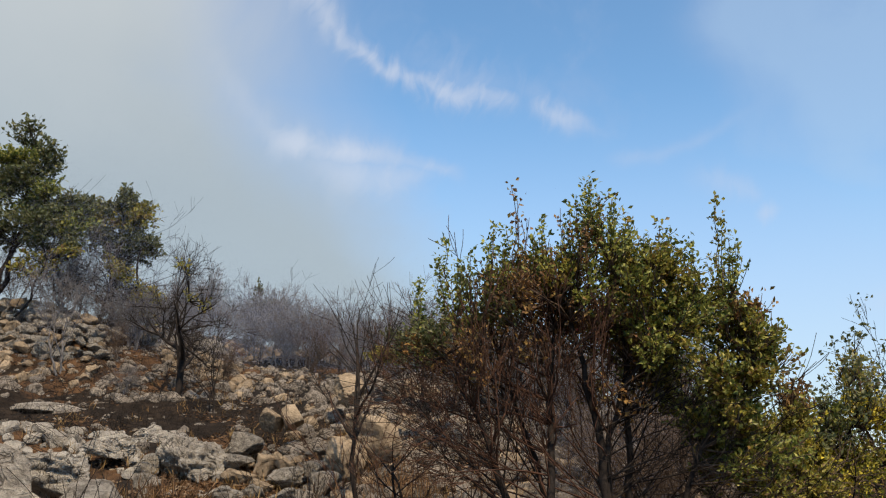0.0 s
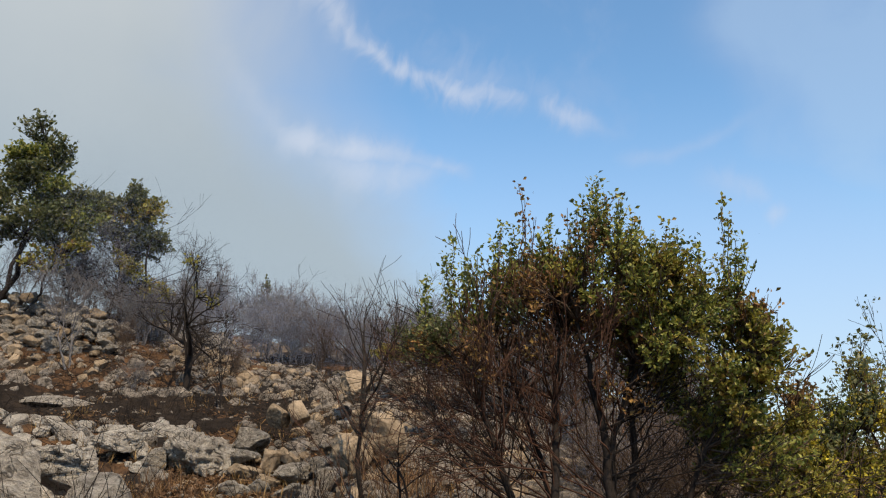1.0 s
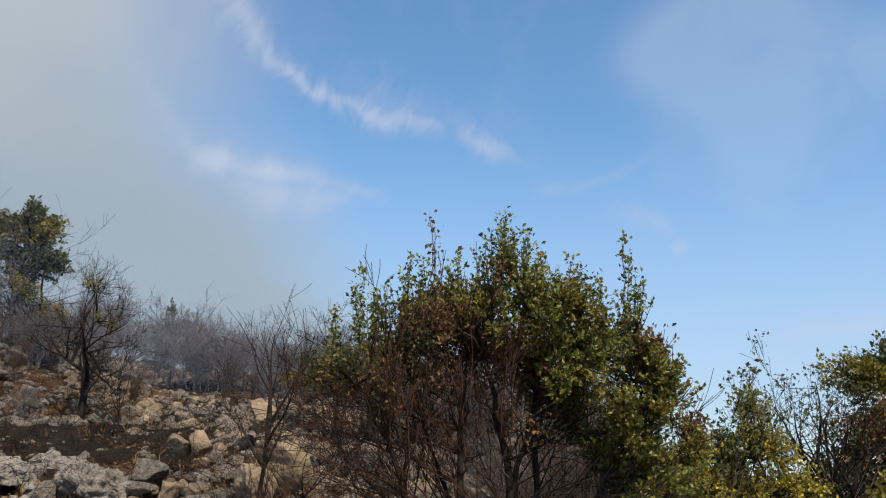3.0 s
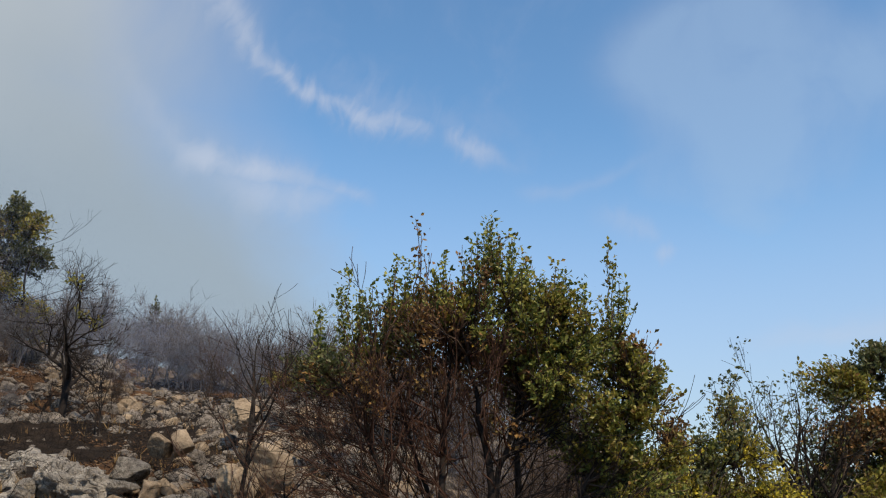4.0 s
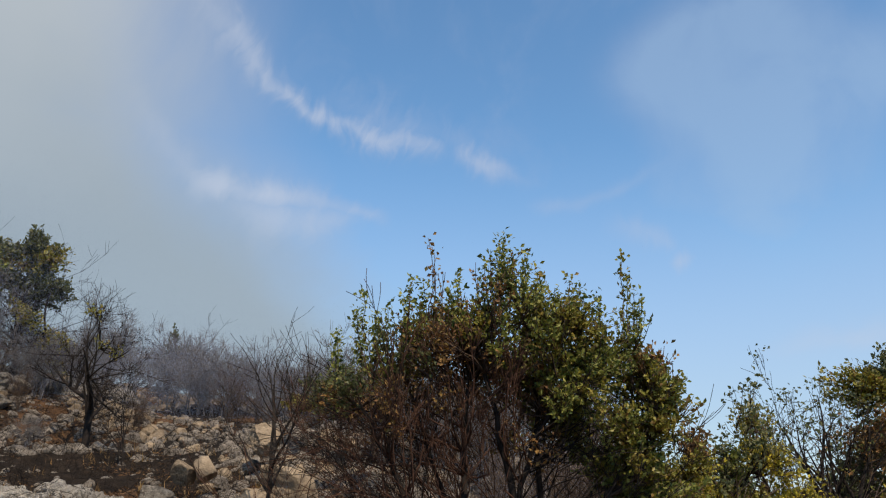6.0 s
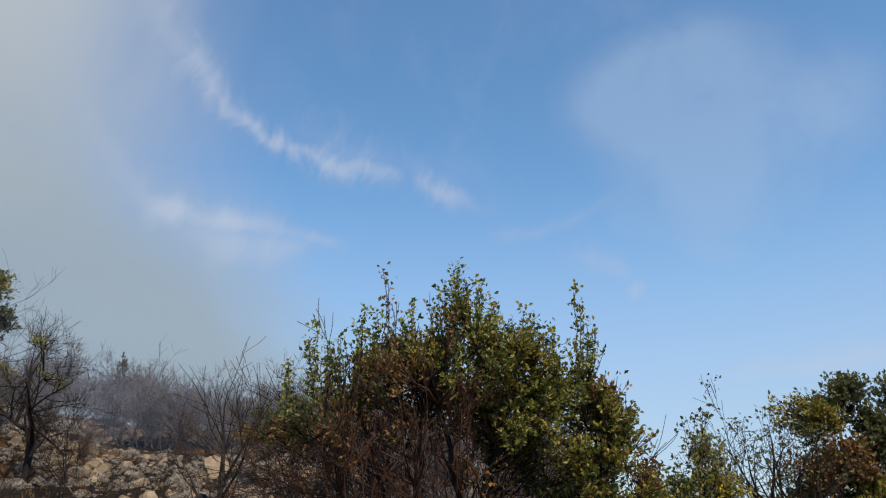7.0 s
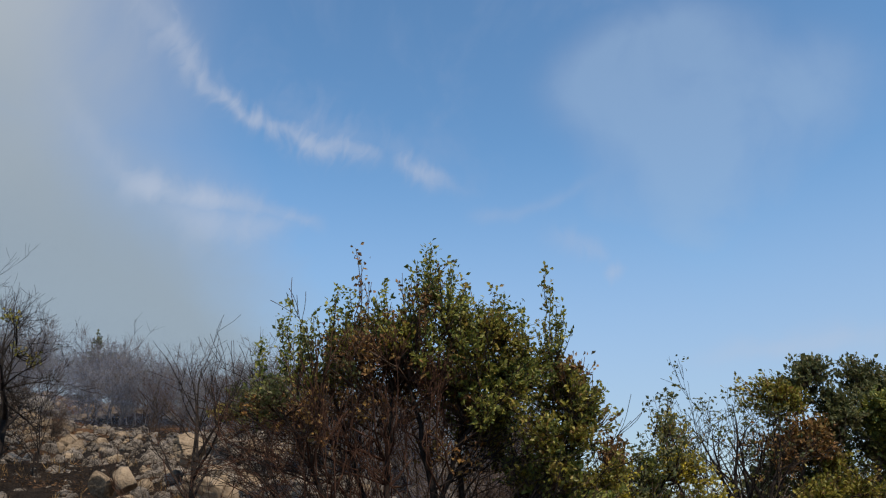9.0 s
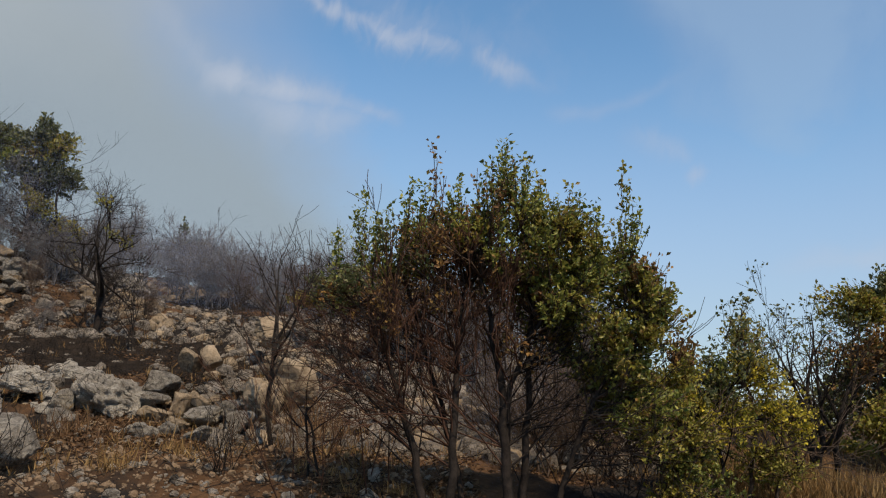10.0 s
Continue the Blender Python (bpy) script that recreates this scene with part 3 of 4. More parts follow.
        for dx, dt in ((0, 0), (random.uniform(-0.06, 0.06), -0.12)):
            pts = limb(twigs, (x, y, z - 0.3), (x + dx, y, top + dt), 0.006, 0.002, 0.04, 7, 4)
            for p in pts[1:]:
                for _ in range(4 if kind is rust else 17):
                    q = p + Vector((random.gauss(0, 0.022), random.gauss(0, 0.022), random.gauss(0, 0.03)))
                    kind.leaf(q, rand_dir(0.6), 0.039 * random.uniform(0.7, 1.2))
    # bare branches that fan out of the burnt stems
    for i in range(48):
        pts = ends[(0, 1, 2, 6, 0, 1)[i % 6]]
        k = random.randint(3, 9)
        x = random.uniform(-0.4, 0.95)
        hi = float(np.interp(x, TOP_X, TOP_Z))
        d = Vector((x, 5.25 + random.uniform(-0.3, 0.6), random.uniform(1.65, hi - (0.3 if x > 0.4 else 0.6)))) - pts[k]
        if d.z < 0.15:
            d.z = 0.3
        bare(bare_twigs if i % 3 else black_twigs, pts[k], d, min(0.85, d.length), 0.008, 2, 0.1, 0.5, (3, 5))
    for _ in range(36):
        b = Vector((random.uniform(0.1, 1.15), random.uniform(4.85, 5.2), random.uniform(1.65, 2.25)))
        src = nearest(b, 3)
        limb(bare_twigs, src, b, 0.007, 0.005, 0.1, 4, 4)
        bare(bare_twigs, b, Vector((random.uniform(-0.25, 0.2), random.uniform(-0.15, 0.1), 1)), random.uniform(0.35, 0.6), 0.005, 2, 0.4, 0.4, (2, 5))
    for i in range(30):
        pts = ends[(2, 3, 4, 5)[i % 4]]
        k = random.randint(3, 8)
        d = Vector((random.uniform(0.1, 0.9), random.uniform(-0.5, 0.4), random.uniform(0.1, 0.7)))
        bare(black_twigs, pts[k], d, random.uniform(0.4, 0.85), 0.008, 2, 0.25, 0.65, (3, 5))
    for _ in range(6):
        b = at_ground(random.uniform(-0.5, 0.4), 5.7 + random.uniform(-0.4, 0.6))
        bare(bare_twigs, b, Vector((random.uniform(-0.5, 0.35), random.uniform(-0.3, 0.3), 1)), random.uniform(0.6, 1.2), 0.008, 2, 0.4, 0.6, (4, 6))
    for _ in range(9):
        b = at_ground(random.uniform(1.2, 2.2), 5.4 + random.uniform(-0.3, 0.5))
        bare(black_twigs, b, Vector((random.uniform(-0.6, 0.6), random.uniform(-0.3, 0.3), 0.8)), random.uniform(0.5, 0.9), 0.006, 2, 0.4, 0.7, (3, 6))
    finish_tree(base, "evergreen_bush", "tall evergreen bush with scorched lower branches and green crown", "bush",
                [("stem", w.mesh("stem", CHAR), "blackened slender stem") for w in stems] +
                [("brushwood", branches.mesh("brushwood", BARK), ""), ("brushwood", twigs.mesh("brushwood", BARK), ""),
                 ("brushwood", bare_twigs.mesh("brushwood", TWIG), "scorched reddish bare brushwood"), ("brushwood", black_twigs.mesh("brushwood", CHAR), "charred bare brushwood"),
                 ("foliage", green.mesh("foliage", GREEN), "glossy green foliage"), ("foliage", olive.mesh("foliage", OLIVE), "yellowing olive foliage"),
                 ("foliage", dark.mesh("foliage", DARK), "dull dark green foliage"), ("foliage", rust.mesh("foliage", RUST), "rust-brown scorched foliage")])


def leafy_tree(name, label, category, clumps, stems, leaf=0.05, wood_mat=BARK, seed=1, bare_count=0, bare_len=0.8, group="", split=3):
    """A tree or shrub whose limbs reach given clumps; each clump has a centre, radii, leaf material, twigs and leaves a twig."""
    random.seed(seed)
    twigs = Wood()
    kinds, paths, meshes = {}, [], []
    for (x, y), top, r in stems:
        w = Wood()
        paths.append(limb(w, at_ground(x, y), top, r, r * 0.4, 0.1, 8, 6))
        meshes.append(("stem", w.mesh("stem", wood_mat), ""))
    for c, r, mat, n, per in clumps:
        lv = kinds.setdefault(mat.name, (Leaves(), mat))[0]
        for _ in range(split):
            o = rand_dir()
            k = random.uniform(0.2, 0.75)
            cc = Vector(c) + Vector((o.x * r[0], o.y * r[1], o.z * r[2])) * k
            rr = [a * random.uniform(0.45, 0.75) for a in r]
            src = min((p for pts in paths for p in pts[2:]), key=lambda p: (p - cc).length + max(0, p.z - cc.z))
            pts = limb(twigs, src, cc, 0.012, 0.004, 0.1, 5, 4)
            clump(twigs, lv, cc, pts[3], rr, max(4, 2 * n // split), per, leaf)
    for _ in range(bare_count):
        p = random.choice(random.choice(paths)[2:6])
        bare(twigs, p, Vector((random.gauss(0, 0.7), random.gauss(0, 0.7), random.uniform(0.0, 0.7))), bare_len * random.uniform(0.6, 1.2), 0.009, 2, 0.15, 0.65, (3, 5))
    meshes.append(("brushwood", twigs.mesh("brushwood", wood_mat), ""))
    for k, (lv, mat) in kinds.items():
        meshes.append(("foliage", lv.mesh("foliage", mat), mat.name.replace("_leaf", "") + " foliage"))
    return finish_tree(at_ground(*stems[0][0]), name, label, category, meshes, group)


def crown_tree(name, at, tall, label, category, seed, mats, leaf, depth=3, mains=6, lean=0.15, per=12, lowest=0.35, first=0.3, thick=1.0, kids=(4, 6), spread=0.75, wood_mat=CHAR, chance=1.0, stems=1, puff=0.1):
    """A branching tree with leaves round the tips that stand higher than lowest; mats: leaf materials by rising height."""
    random.seed(seed)
    b = at_ground(*at)
    meshes, crown, tips = [], Wood(), []
    for s in range(stems):
        w = Wood()
        r = (0.01 + 0.014 * tall) * thick
        foot = b + Vector((random.gauss(0, 0.12), random.gauss(0, 0.1), 0)) * (stems > 1)
        top = foot + Vector((random.gauss(0, lean), random.gauss(0, lean), 1)).normalized() * tall * first * random.uniform(0.8, 1.2)
        pts = limb(w, foot, top, r, r * 0.7, 0.08, 6, 6)
        meshes.append(("trunk", w.mesh("trunk", wood_mat), ""))
        for k in range(mains):
            a = 2 * math.pi * (k + random.random()) / mains
            out = random.uniform(0.25, 0.85)
            bare(crown, pts[-1 - k % 4], Vector((math.cos(a) * out, math.sin(a) * out, 0.9)), tall * (1 - first) * random.uniform(0.6, 0.8), r * 0.55, depth, 0.4, spread, kids, tips)
    kinds = {}
    for p, d in tips:
        f = (p.z - b.z) / tall + random.uniform(-0.12, 0.12)
        if f < lowest or random.random() > chance:
            continue
        mat = mats[min(len(mats) - 1, int((f - lowest) / (1.0 - lowest) * len(mats)))]
        lv = kinds.setdefault(mat.name, (Leaves(), mat))[0]
        for _ in range(per):
            lv.leaf(p + Vector((random.gauss(0, puff), random.gauss(0, puff), random.gauss(0, puff))), rand_dir(0.4), leaf * random.uniform(0.7, 1.2))
    meshes.append(("brushwood", crown.mesh("brushwood", wood_mat), ""))
    for k, (lv, mat) in kinds.items():
        meshes.append(("foliage", lv.mesh("foliage", mat), mat.name.replace("_leaf", "") + " foliage"))
    return finish_tree(b, name, label, category, meshes)


def burnt_tree(name, at, tall, label, seed, mat=CHAR, stems=1, depth=3, lean=0.1, group="", first=0.35, spread=0.75, kids=(4, 6), thick=1.0, wide=0.6):
    random.seed(seed)
    b = at_ground(*at)
    meshes, crown = [], Wood()
    for s in range(stems):
        w = Wood()
        d = Vector((random.gauss(0, lean), random.gauss(0, lean), 1))
        r = (0.008 + 0.014 * tall) * thick
        if stems > 1:
            r *= 0.6
        foot = b + Vector((random.gauss(0, 0.05), random.gauss(0, 0.05), 0)) * (stems > 1)
        top = foot + d.normalized() * tall * first
        pts = limb(w, foot, top, r, r * 0.75, 0.06, 5, 6)
        meshes.append(("trunk", w.mesh("trunk", mat), ""))
        for k in range(random.randint(4, 6) if stems == 1 else 3):
            bare(crown, pts[-1 - (k % 3)], Vector((random.gauss(0, wide), random.gauss(0, wide), 0.85)), tall * (1 - first) * random.uniform(0.7, 1.05), r * 0.6, depth, 0.45, spread, kids)
    meshes.append(("brushwood", crown.mesh("brushwood", mat), ""))
    return finish_tree(b, name, label, "tree", meshes, group)


main_bush()
# half-burnt trees on the slope
def open_crown(spots, mats, r, n, per, seed):
    """Many loose clumps round the given spots, their leaf materials by turns."""
    rng = random.Random(seed)
    return [((x + rng.gauss(0, 0.07), y + rng.uniform(-0.3, 0.3), z + rng.gauss(0, 0.06)), (r * rng.uniform(0.8, 1.3), r, r * rng.uniform(0.7, 1.1)), rng.choice(mats), n, per) for x, y, z in spots]


leafy_tree("evergreen_tree", "half-burnt evergreen tree with open green crown on the slope", "tree",
           open_crown([(-7.25, 12.8, 6.75), (-7.05, 12.8, 6.5), (-7.35, 12.8, 6.4), (-6.85, 12.8, 6.25), (-7.15, 12.8, 6.1), (-6.6, 12.8, 5.9), (-6.35, 12.8, 5.8), (-6.9, 12.8, 5.75), (-7.45, 12.8, 5.9), (-7.7, 12.8, 6.3), (-7.9, 12.8, 5.7), (-7.2, 12.8, 5.55),
                       (-6.6, 12.8, 5.5), (-7.55, 12.7, 5.35), (-6.0, 12.8, 5.45), (-6.55, 12.7, 5.2), (-8.1, 12.7, 6.0), (-6.3, 12.7, 5.3), (-6.9, 12.7, 5.2), (-7.85, 12.7, 5.0)], [DARK, DARK, GREEN], 0.42, 44, 8, 3) +
           open_crown([(-7.25, 12.6, 5.2), (-7.5, 12.6, 5.0), (-6.6, 12.6, 5.05), (-6.2, 12.6, 5.0), (-6.9, 12.6, 4.95)], [OLIVE, DARK], 0.34, 34, 8, 4) + open_crown([(-6.45, 12.4, 4.6), (-6.8, 12.4, 4.5), (-6.15, 12.4, 4.7)], [OLIVE], 0.3, 22, 6, 5),
           [((-7.7, 12.7), (-7.15, 12.8, 6.1), 0.06), ((-7.5, 12.6), (-6.7, 12.7, 5.5), 0.045), ((-7.2, 12.5), (-6.5, 12.5, 4.6), 0.03), ((-8.0, 12.6), (-7.8, 12.7, 5.4), 0.04)], 0.075, CHAR, 21, 26, 1.2, split=4)
leafy_tree("evergreen_tree", "grey-green evergreen tree with burnt bare lower branches", "tree",
           open_crown([(-6.25, 13.8, 5.95), (-5.95, 13.8, 6.0), (-5.7, 13.8, 5.75), (-5.45, 13.8, 5.6), (-6.4, 13.8, 5.65), (-6.05, 13.8, 5.6), (-5.75, 13.8, 5.4), (-5.4, 13.8, 5.25), (-6.3, 13.8, 5.3), (-6.0, 13.8, 5.2), (-5.6, 13.8, 5.05), (-6.6, 13.6, 5.85), (-5.8, 13.6, 5.9)], [DARK, DARK, OLIVE, DARK], 0.42, 46, 8, 6) +
           open_crown([(-5.7, 13.3, 4.6), (-5.4, 13.3, 4.5), (-5.25, 13.2, 4.1), (-4.95, 13.2, 4.05)], [OLIVE], 0.32, 22, 6, 7),
           [((-5.95, 13.8), (-5.85, 13.8, 5.6), 0.055), ((-6.1, 13.8), (-6.2, 13.8, 5.5), 0.04), ((-5.7, 13.6), (-5.4, 13.6, 5.1), 0.035)], 0.07, CHAR, 22, 40, 1.1, split=4)
leafy_tree("small_tree", "small burnt tree with a yellowed leafy top", "tree",
           open_crown([(-3.72, 11.1, 4.0), (-3.58, 11.1, 3.8), (-3.45, 11.1, 3.65)], [OLIVE], 0.2, 6, 4, 8),
           [((-3.72, 11.1), (-3.66, 11.1, 3.8), 0.02)], 0.055, CHAR, 24, 6, 0.7, split=3)
burnt_tree("burnt_tree", (-6.4, 13.2), 1.7, "haze-greyed leafless burnt tree on the slope", 25, GREY_TWIG, stems=3, depth=3, lean=0.25, kids=(4, 6))
# burnt trees on the terrace
burnt_tree("burnt_tree", (-3.68, 11), 1.9, "charred black leafless tree on the burnt terrace", 31, first=0.36, kids=(5, 7), spread=0.95, thick=1.7, wide=1.1)
burnt_tree("burnt_sapling", (-2.9, 10), 1.1, "charred thin leafless sapling on burnt soil", 32, stems=2, depth=2)
burnt_tree("burnt_sapling", (-0.70, 7.0), 1.95, "slender scorched sapling with fine bare twigs", 33, CHAR, stems=1, depth=2, first=0.5, lean=0.02, spread=0.5, kids=(3, 5), thick=0.7)
burnt_tree("burnt_sapling", (-0.3, 6.4), 1.3, "slender scorched sapling with fine bare twigs", 34, CHAR, stems=2, depth=2, first=0.4, lean=0.2, spread=0.5, kids=(3, 4), thick=0.8)
burnt_tree("burnt_sapling", (-5.6, 11.6), 1.5, "haze-greyed leafless sapling beside the rubble wall", 35, GREY_TWIG, stems=2, depth=3, lean=0.2, kids=(4, 6))
THICK = [burnt_tree("burnt_tree", (-4.3, 17.5), 1.35, "haze-greyed leafless burnt tree in the smoky thicket", 41, GREY_TWIG, 2, 3, group="burnt thicket", kids=(5, 7)),
         burnt_tree("burnt_tree", (-3.0, 16), 1.05, "haze-greyed leafless burnt tree in the smoky thicket", 42, GREY_TWIG, 4, 2, 0.2, "burnt thicket", kids=(5, 8)),
         burnt_tree("burnt_tree", (-2.2, 15), 1.0, "haze-greyed leafless burnt tree in the smoky thicket", 43, GREY_TWIG, 4, 2, 0.2, "burnt thicket", kids=(5, 8)),
         burnt_tree("burnt_tree", (-1.2, 14), 1.0, "scorched brown leafless tree in the smoky thicket", 44, BARK, 4, 2, 0.25, "burnt thicket", kids=(5, 8))]
random.seed(50)
for i in range(110):
    y = random.uniform(12.4, 19)
    x = random.uniform(-0.40 * y, 0.05 * y)
    if x < -2.2 and y < 13.8:
        continue
    s = random.uniform(0.6, 0.98) if random.random() < 0.92 else random.uniform(1.05, 1.25)
    copy_thing(random.choice(THICK[:3]), Matrix.Translation(at_ground(x, y)) @ Matrix.Rotation(random.uniform(0, 6.28), 4, "Z") @ Matrix.Scale(s, 4))
for i in range(26):
    y = random.uniform(9.6, 13.0)
    x = random.uniform(-0.1, 0.3 * y)
    copy_thing(THICK[random.choice((2, 3))], Matrix.Translation(at_ground(x, y)) @ Matrix.Rotation(random.uniform(0, 6.28), 4, "Z") @ Matrix.Scale(random.uniform(0.75, 1.2), 4))
for i in range(14):
    y = random.uniform(8.9, 11.5)
    x = random.uniform(0.9, 3.4)
    copy_thing(THICK[random.choice((2, 3, 3))], Matrix.Translation(at_ground(x, y)) @ Matrix.Rotation(random.uniform(0, 6.28), 4, "Z") @ Matrix.Scale(random.uniform(0.75, 1.15), 4))
for i in range(11):
    y = random.uniform(12.8, 15.5)
    x = random.uniform(-8.6, -5.2)
    copy_thing(THICK[random.choice((0, 2, 3))], Matrix.Translation(at_ground(x, y)) @ Matrix.Rotation(random.uniform(0, 6.28), 4, "Z") @ Matrix.Scale(random.uniform(0.75, 1.25), 4))
for i in range(12):
    y = random.uniform(6.5, 8.2)
    x = random.uniform(1.15, 2.5)
    copy_thing(THICK[3], Matrix.Translation(at_ground(x, y)) @ Matrix.Rotation(random.uniform(0, 6.28), 4, "Z") @ Matrix.Scale(random.uniform(0.55, 0.85), 4))
random.seed(54)
for i in range(10):
    y = random.uniform(11.0, 13.4)
    x = random.uniform(-0.5 * y, -0.12 * y)
    copy_thing(THICK[random.choice((1, 3, 3))], Matrix.Translation(at_ground(x, y)) @ Matrix.Rotation(random.uniform(0, 6.28), 4, "Z") @ Matrix.Scale(random.uniform(0.4, 0.8), 4))
leafy_tree("small_evergreen", "small dark evergreen among the burnt trees", "tree",
           [((-4.32, 18, 5.2), (0.13, 0.2, 0.4), DARK, 14, 6), ((-4.05, 18, 4.75), (0.45, 0.3, 0.35), DARK, 18, 6)], [((-4.35, 18), (-4.25, 18, 5.0), 0.05)], 0.09, CHAR, 71, 8, 0.9)
leafy_tree("low_evergreen", "low dark green evergreen shrub behind the bush", "shrub",
           [((-0.5, 10.5, 3.1), (0.5, 0.4, 0.3), DARK, 80, 9), ((0.2, 10, 3.0), (0.5, 0.4, 0.4), DARK, 90, 9), ((-0.9, 11, 2.95), (0.4, 0.4, 0.25), OLIVE, 50, 8), ((0.1, 8.5, 2.6), (0.5, 0.4, 0.4), RUST, 60, 7)],
           [((-0.3, 10.5), (-0.3, 10.5, 3.0), 0.03), ((0.2, 10), (0.2, 10, 2.9), 0.03)], 0.06, BARK, 72, 22, 0.8)
# shrubs by the path
leafy_tree("yellowing_shrub", "olive and yellow leafy shrub beside the path", "shrub",
           [((2.25, 5.3, 1.75), (0.3, 0.3, 0.28), OLIVE, 90, 11), ((2.36, 5.3, 1.4), (0.32, 0.3, 0.35), OLIVE, 110, 11), ((2.6, 5.6, 1.6), (0.32, 0.3, 0.32), YELLOW, 60, 10),
            ((2.5, 5.5, 1.15), (0.4, 0.3, 0.35), GREEN, 100, 11), ((2.85, 5.8, 1.3), (0.35, 0.3, 0.35), YELLOW, 60, 10), ((2.3, 5.3, 1.05), (0.32, 0.3, 0.3), OLIVE, 80, 10), ((2.35, 5.4, 2.0), (0.2, 0.2, 0.2), RUST, 30, 8)],
           [((2.3, 5.4), (2.3, 5.4, 1.6), 0.02), ((2.6, 5.6), (2.6, 5.6, 1.5), 0.02)], 0.033, BARK, 61, 10, 0.7, split=5)
leafy_tree("yellow_shrub", "shrub with bright yellow leaves by the path", "shrub",
           [((3.25, 6.0, 1.95), (0.35, 0.3, 0.32), YELLOW, 110, 10), ((3.1, 5.9, 1.5), (0.42, 0.3, 0.35), OLIVE, 100, 10), ((3.55, 6.1, 1.55), (0.38, 0.3, 0.35), YELLOW, 100, 10), ((3.2, 6.2, 2.2), (0.25, 0.2, 0.2), OLIVE, 40, 9), ((3.3, 6.0, 1.15), (0.45, 0.3, 0.3), OLIVE, 90, 10), ((2.95, 6.0, 1.8), (0.25, 0.25, 0.3), GREEN, 60, 10)],
           [((3.2, 6.1), (3.2, 6.05, 1.8), 0.02), ((3.4, 6.1), (3.5, 6.1, 1.5), 0.02)], 0.033, BARK, 62, 8, 0.8, split=5)
crown_tree("sparse_shrub", (2.62, 5.75), 1.5, "thin dark shrub with few leaves beside the bush", "shrub", 66, [DARK], 0.042, depth=2, mains=5, per=10, lowest=0.6, first=0.5, thick=0.5, kids=(2, 4), spread=0.5, stems=2, puff=0.03)
crown_tree("sparse_shrub", (4.45, 7.1), 2.1, "sparse dark shrub with bare twigs and few leaves", "shrub", 63, [RUST, DARK, DARK], 0.045, depth=3, mains=4, per=5, lowest=0.45, first=0.4, thick=0.9, kids=(2, 4), spread=0.8, chance=0.5, stems=3, puff=0.04)
crown_tree("sparse_shrub", (4.05, 6.9), 1.5, "sparse bare shrub with few olive leaves", "shrub", 69, [OLIVE, DARK], 0.045, depth=3, mains=4, per=5, lowest=0.5, first=0.35, thick=0.5, kids=(3, 5), spread=0.6, chance=0.12, stems=2, puff=0.04)
leafy_tree("evergreen_tree", "dense dark green evergreen tree beside the path", "tree",
           [((5.9, 8, 3.05), (0.45, 0.4, 0.3), DARK, 100, 10), ((5.45, 8, 2.75), (0.45, 0.4, 0.38), OLIVE, 110, 10), ((6.2, 8, 2.6), (0.5, 0.4, 0.4), DARK, 150, 10), ((5.6, 7.8, 2.2), (0.55, 0.4, 0.4), RUST, 130, 9), ((6.1, 7.8, 1.8), (0.6, 0.4, 0.45), OLIVE, 120, 10), ((5.5, 7.7, 1.5), (0.55, 0.4, 0.4), OLIVE, 120, 9), ((5.9, 8.4, 2.2), (0.7, 0.4, 0.5), DARK, 190, 10), ((6.0, 8.3, 1.6), (0.7, 0.4, 0.5), DARK, 170, 10)],
           [((5.8, 8.1), (5.8, 8, 2.6), 0.04), ((6.0, 8.1), (6.1, 8, 2.4), 0.035)], 0.055, BARK, 64, 8, 0.8, split=6)
leafy_tree("evergreen_tree", "bright green leafy evergreen tree at the path edge", "tree",
           [((6.9, 8.2, 3.0), (0.55, 0.4, 0.3), DARK, 150, 10), ((6.7, 7.8, 2.55), (0.42, 0.4, 0.38), GREEN, 180, 11), ((7.1, 7.9, 2.2), (0.5, 0.4, 0.45), GREEN, 160, 11), ((7.6, 8.3, 2.9), (0.5, 0.4, 0.38), DARK, 120, 10), ((6.8, 7.8, 1.7), (0.65, 0.4, 0.45), GREEN, 150, 10), ((7.8, 8.3, 2.2), (0.5, 0.4, 0.5), DARK, 120, 10), ((7.0, 8.6, 2.2), (0.75, 0.4, 0.6), DARK, 200, 10), ((6.6, 8.5, 1.5), (0.7, 0.4, 0.5), DARK, 160, 10)],
           [((6.9, 8.2), (6.9, 8.1, 2.6), 0.04), ((7.2, 8.2), (7.3, 8.2, 2.4), 0.035)], 0.055, BARK, 65, 8, 0.8, split=6)

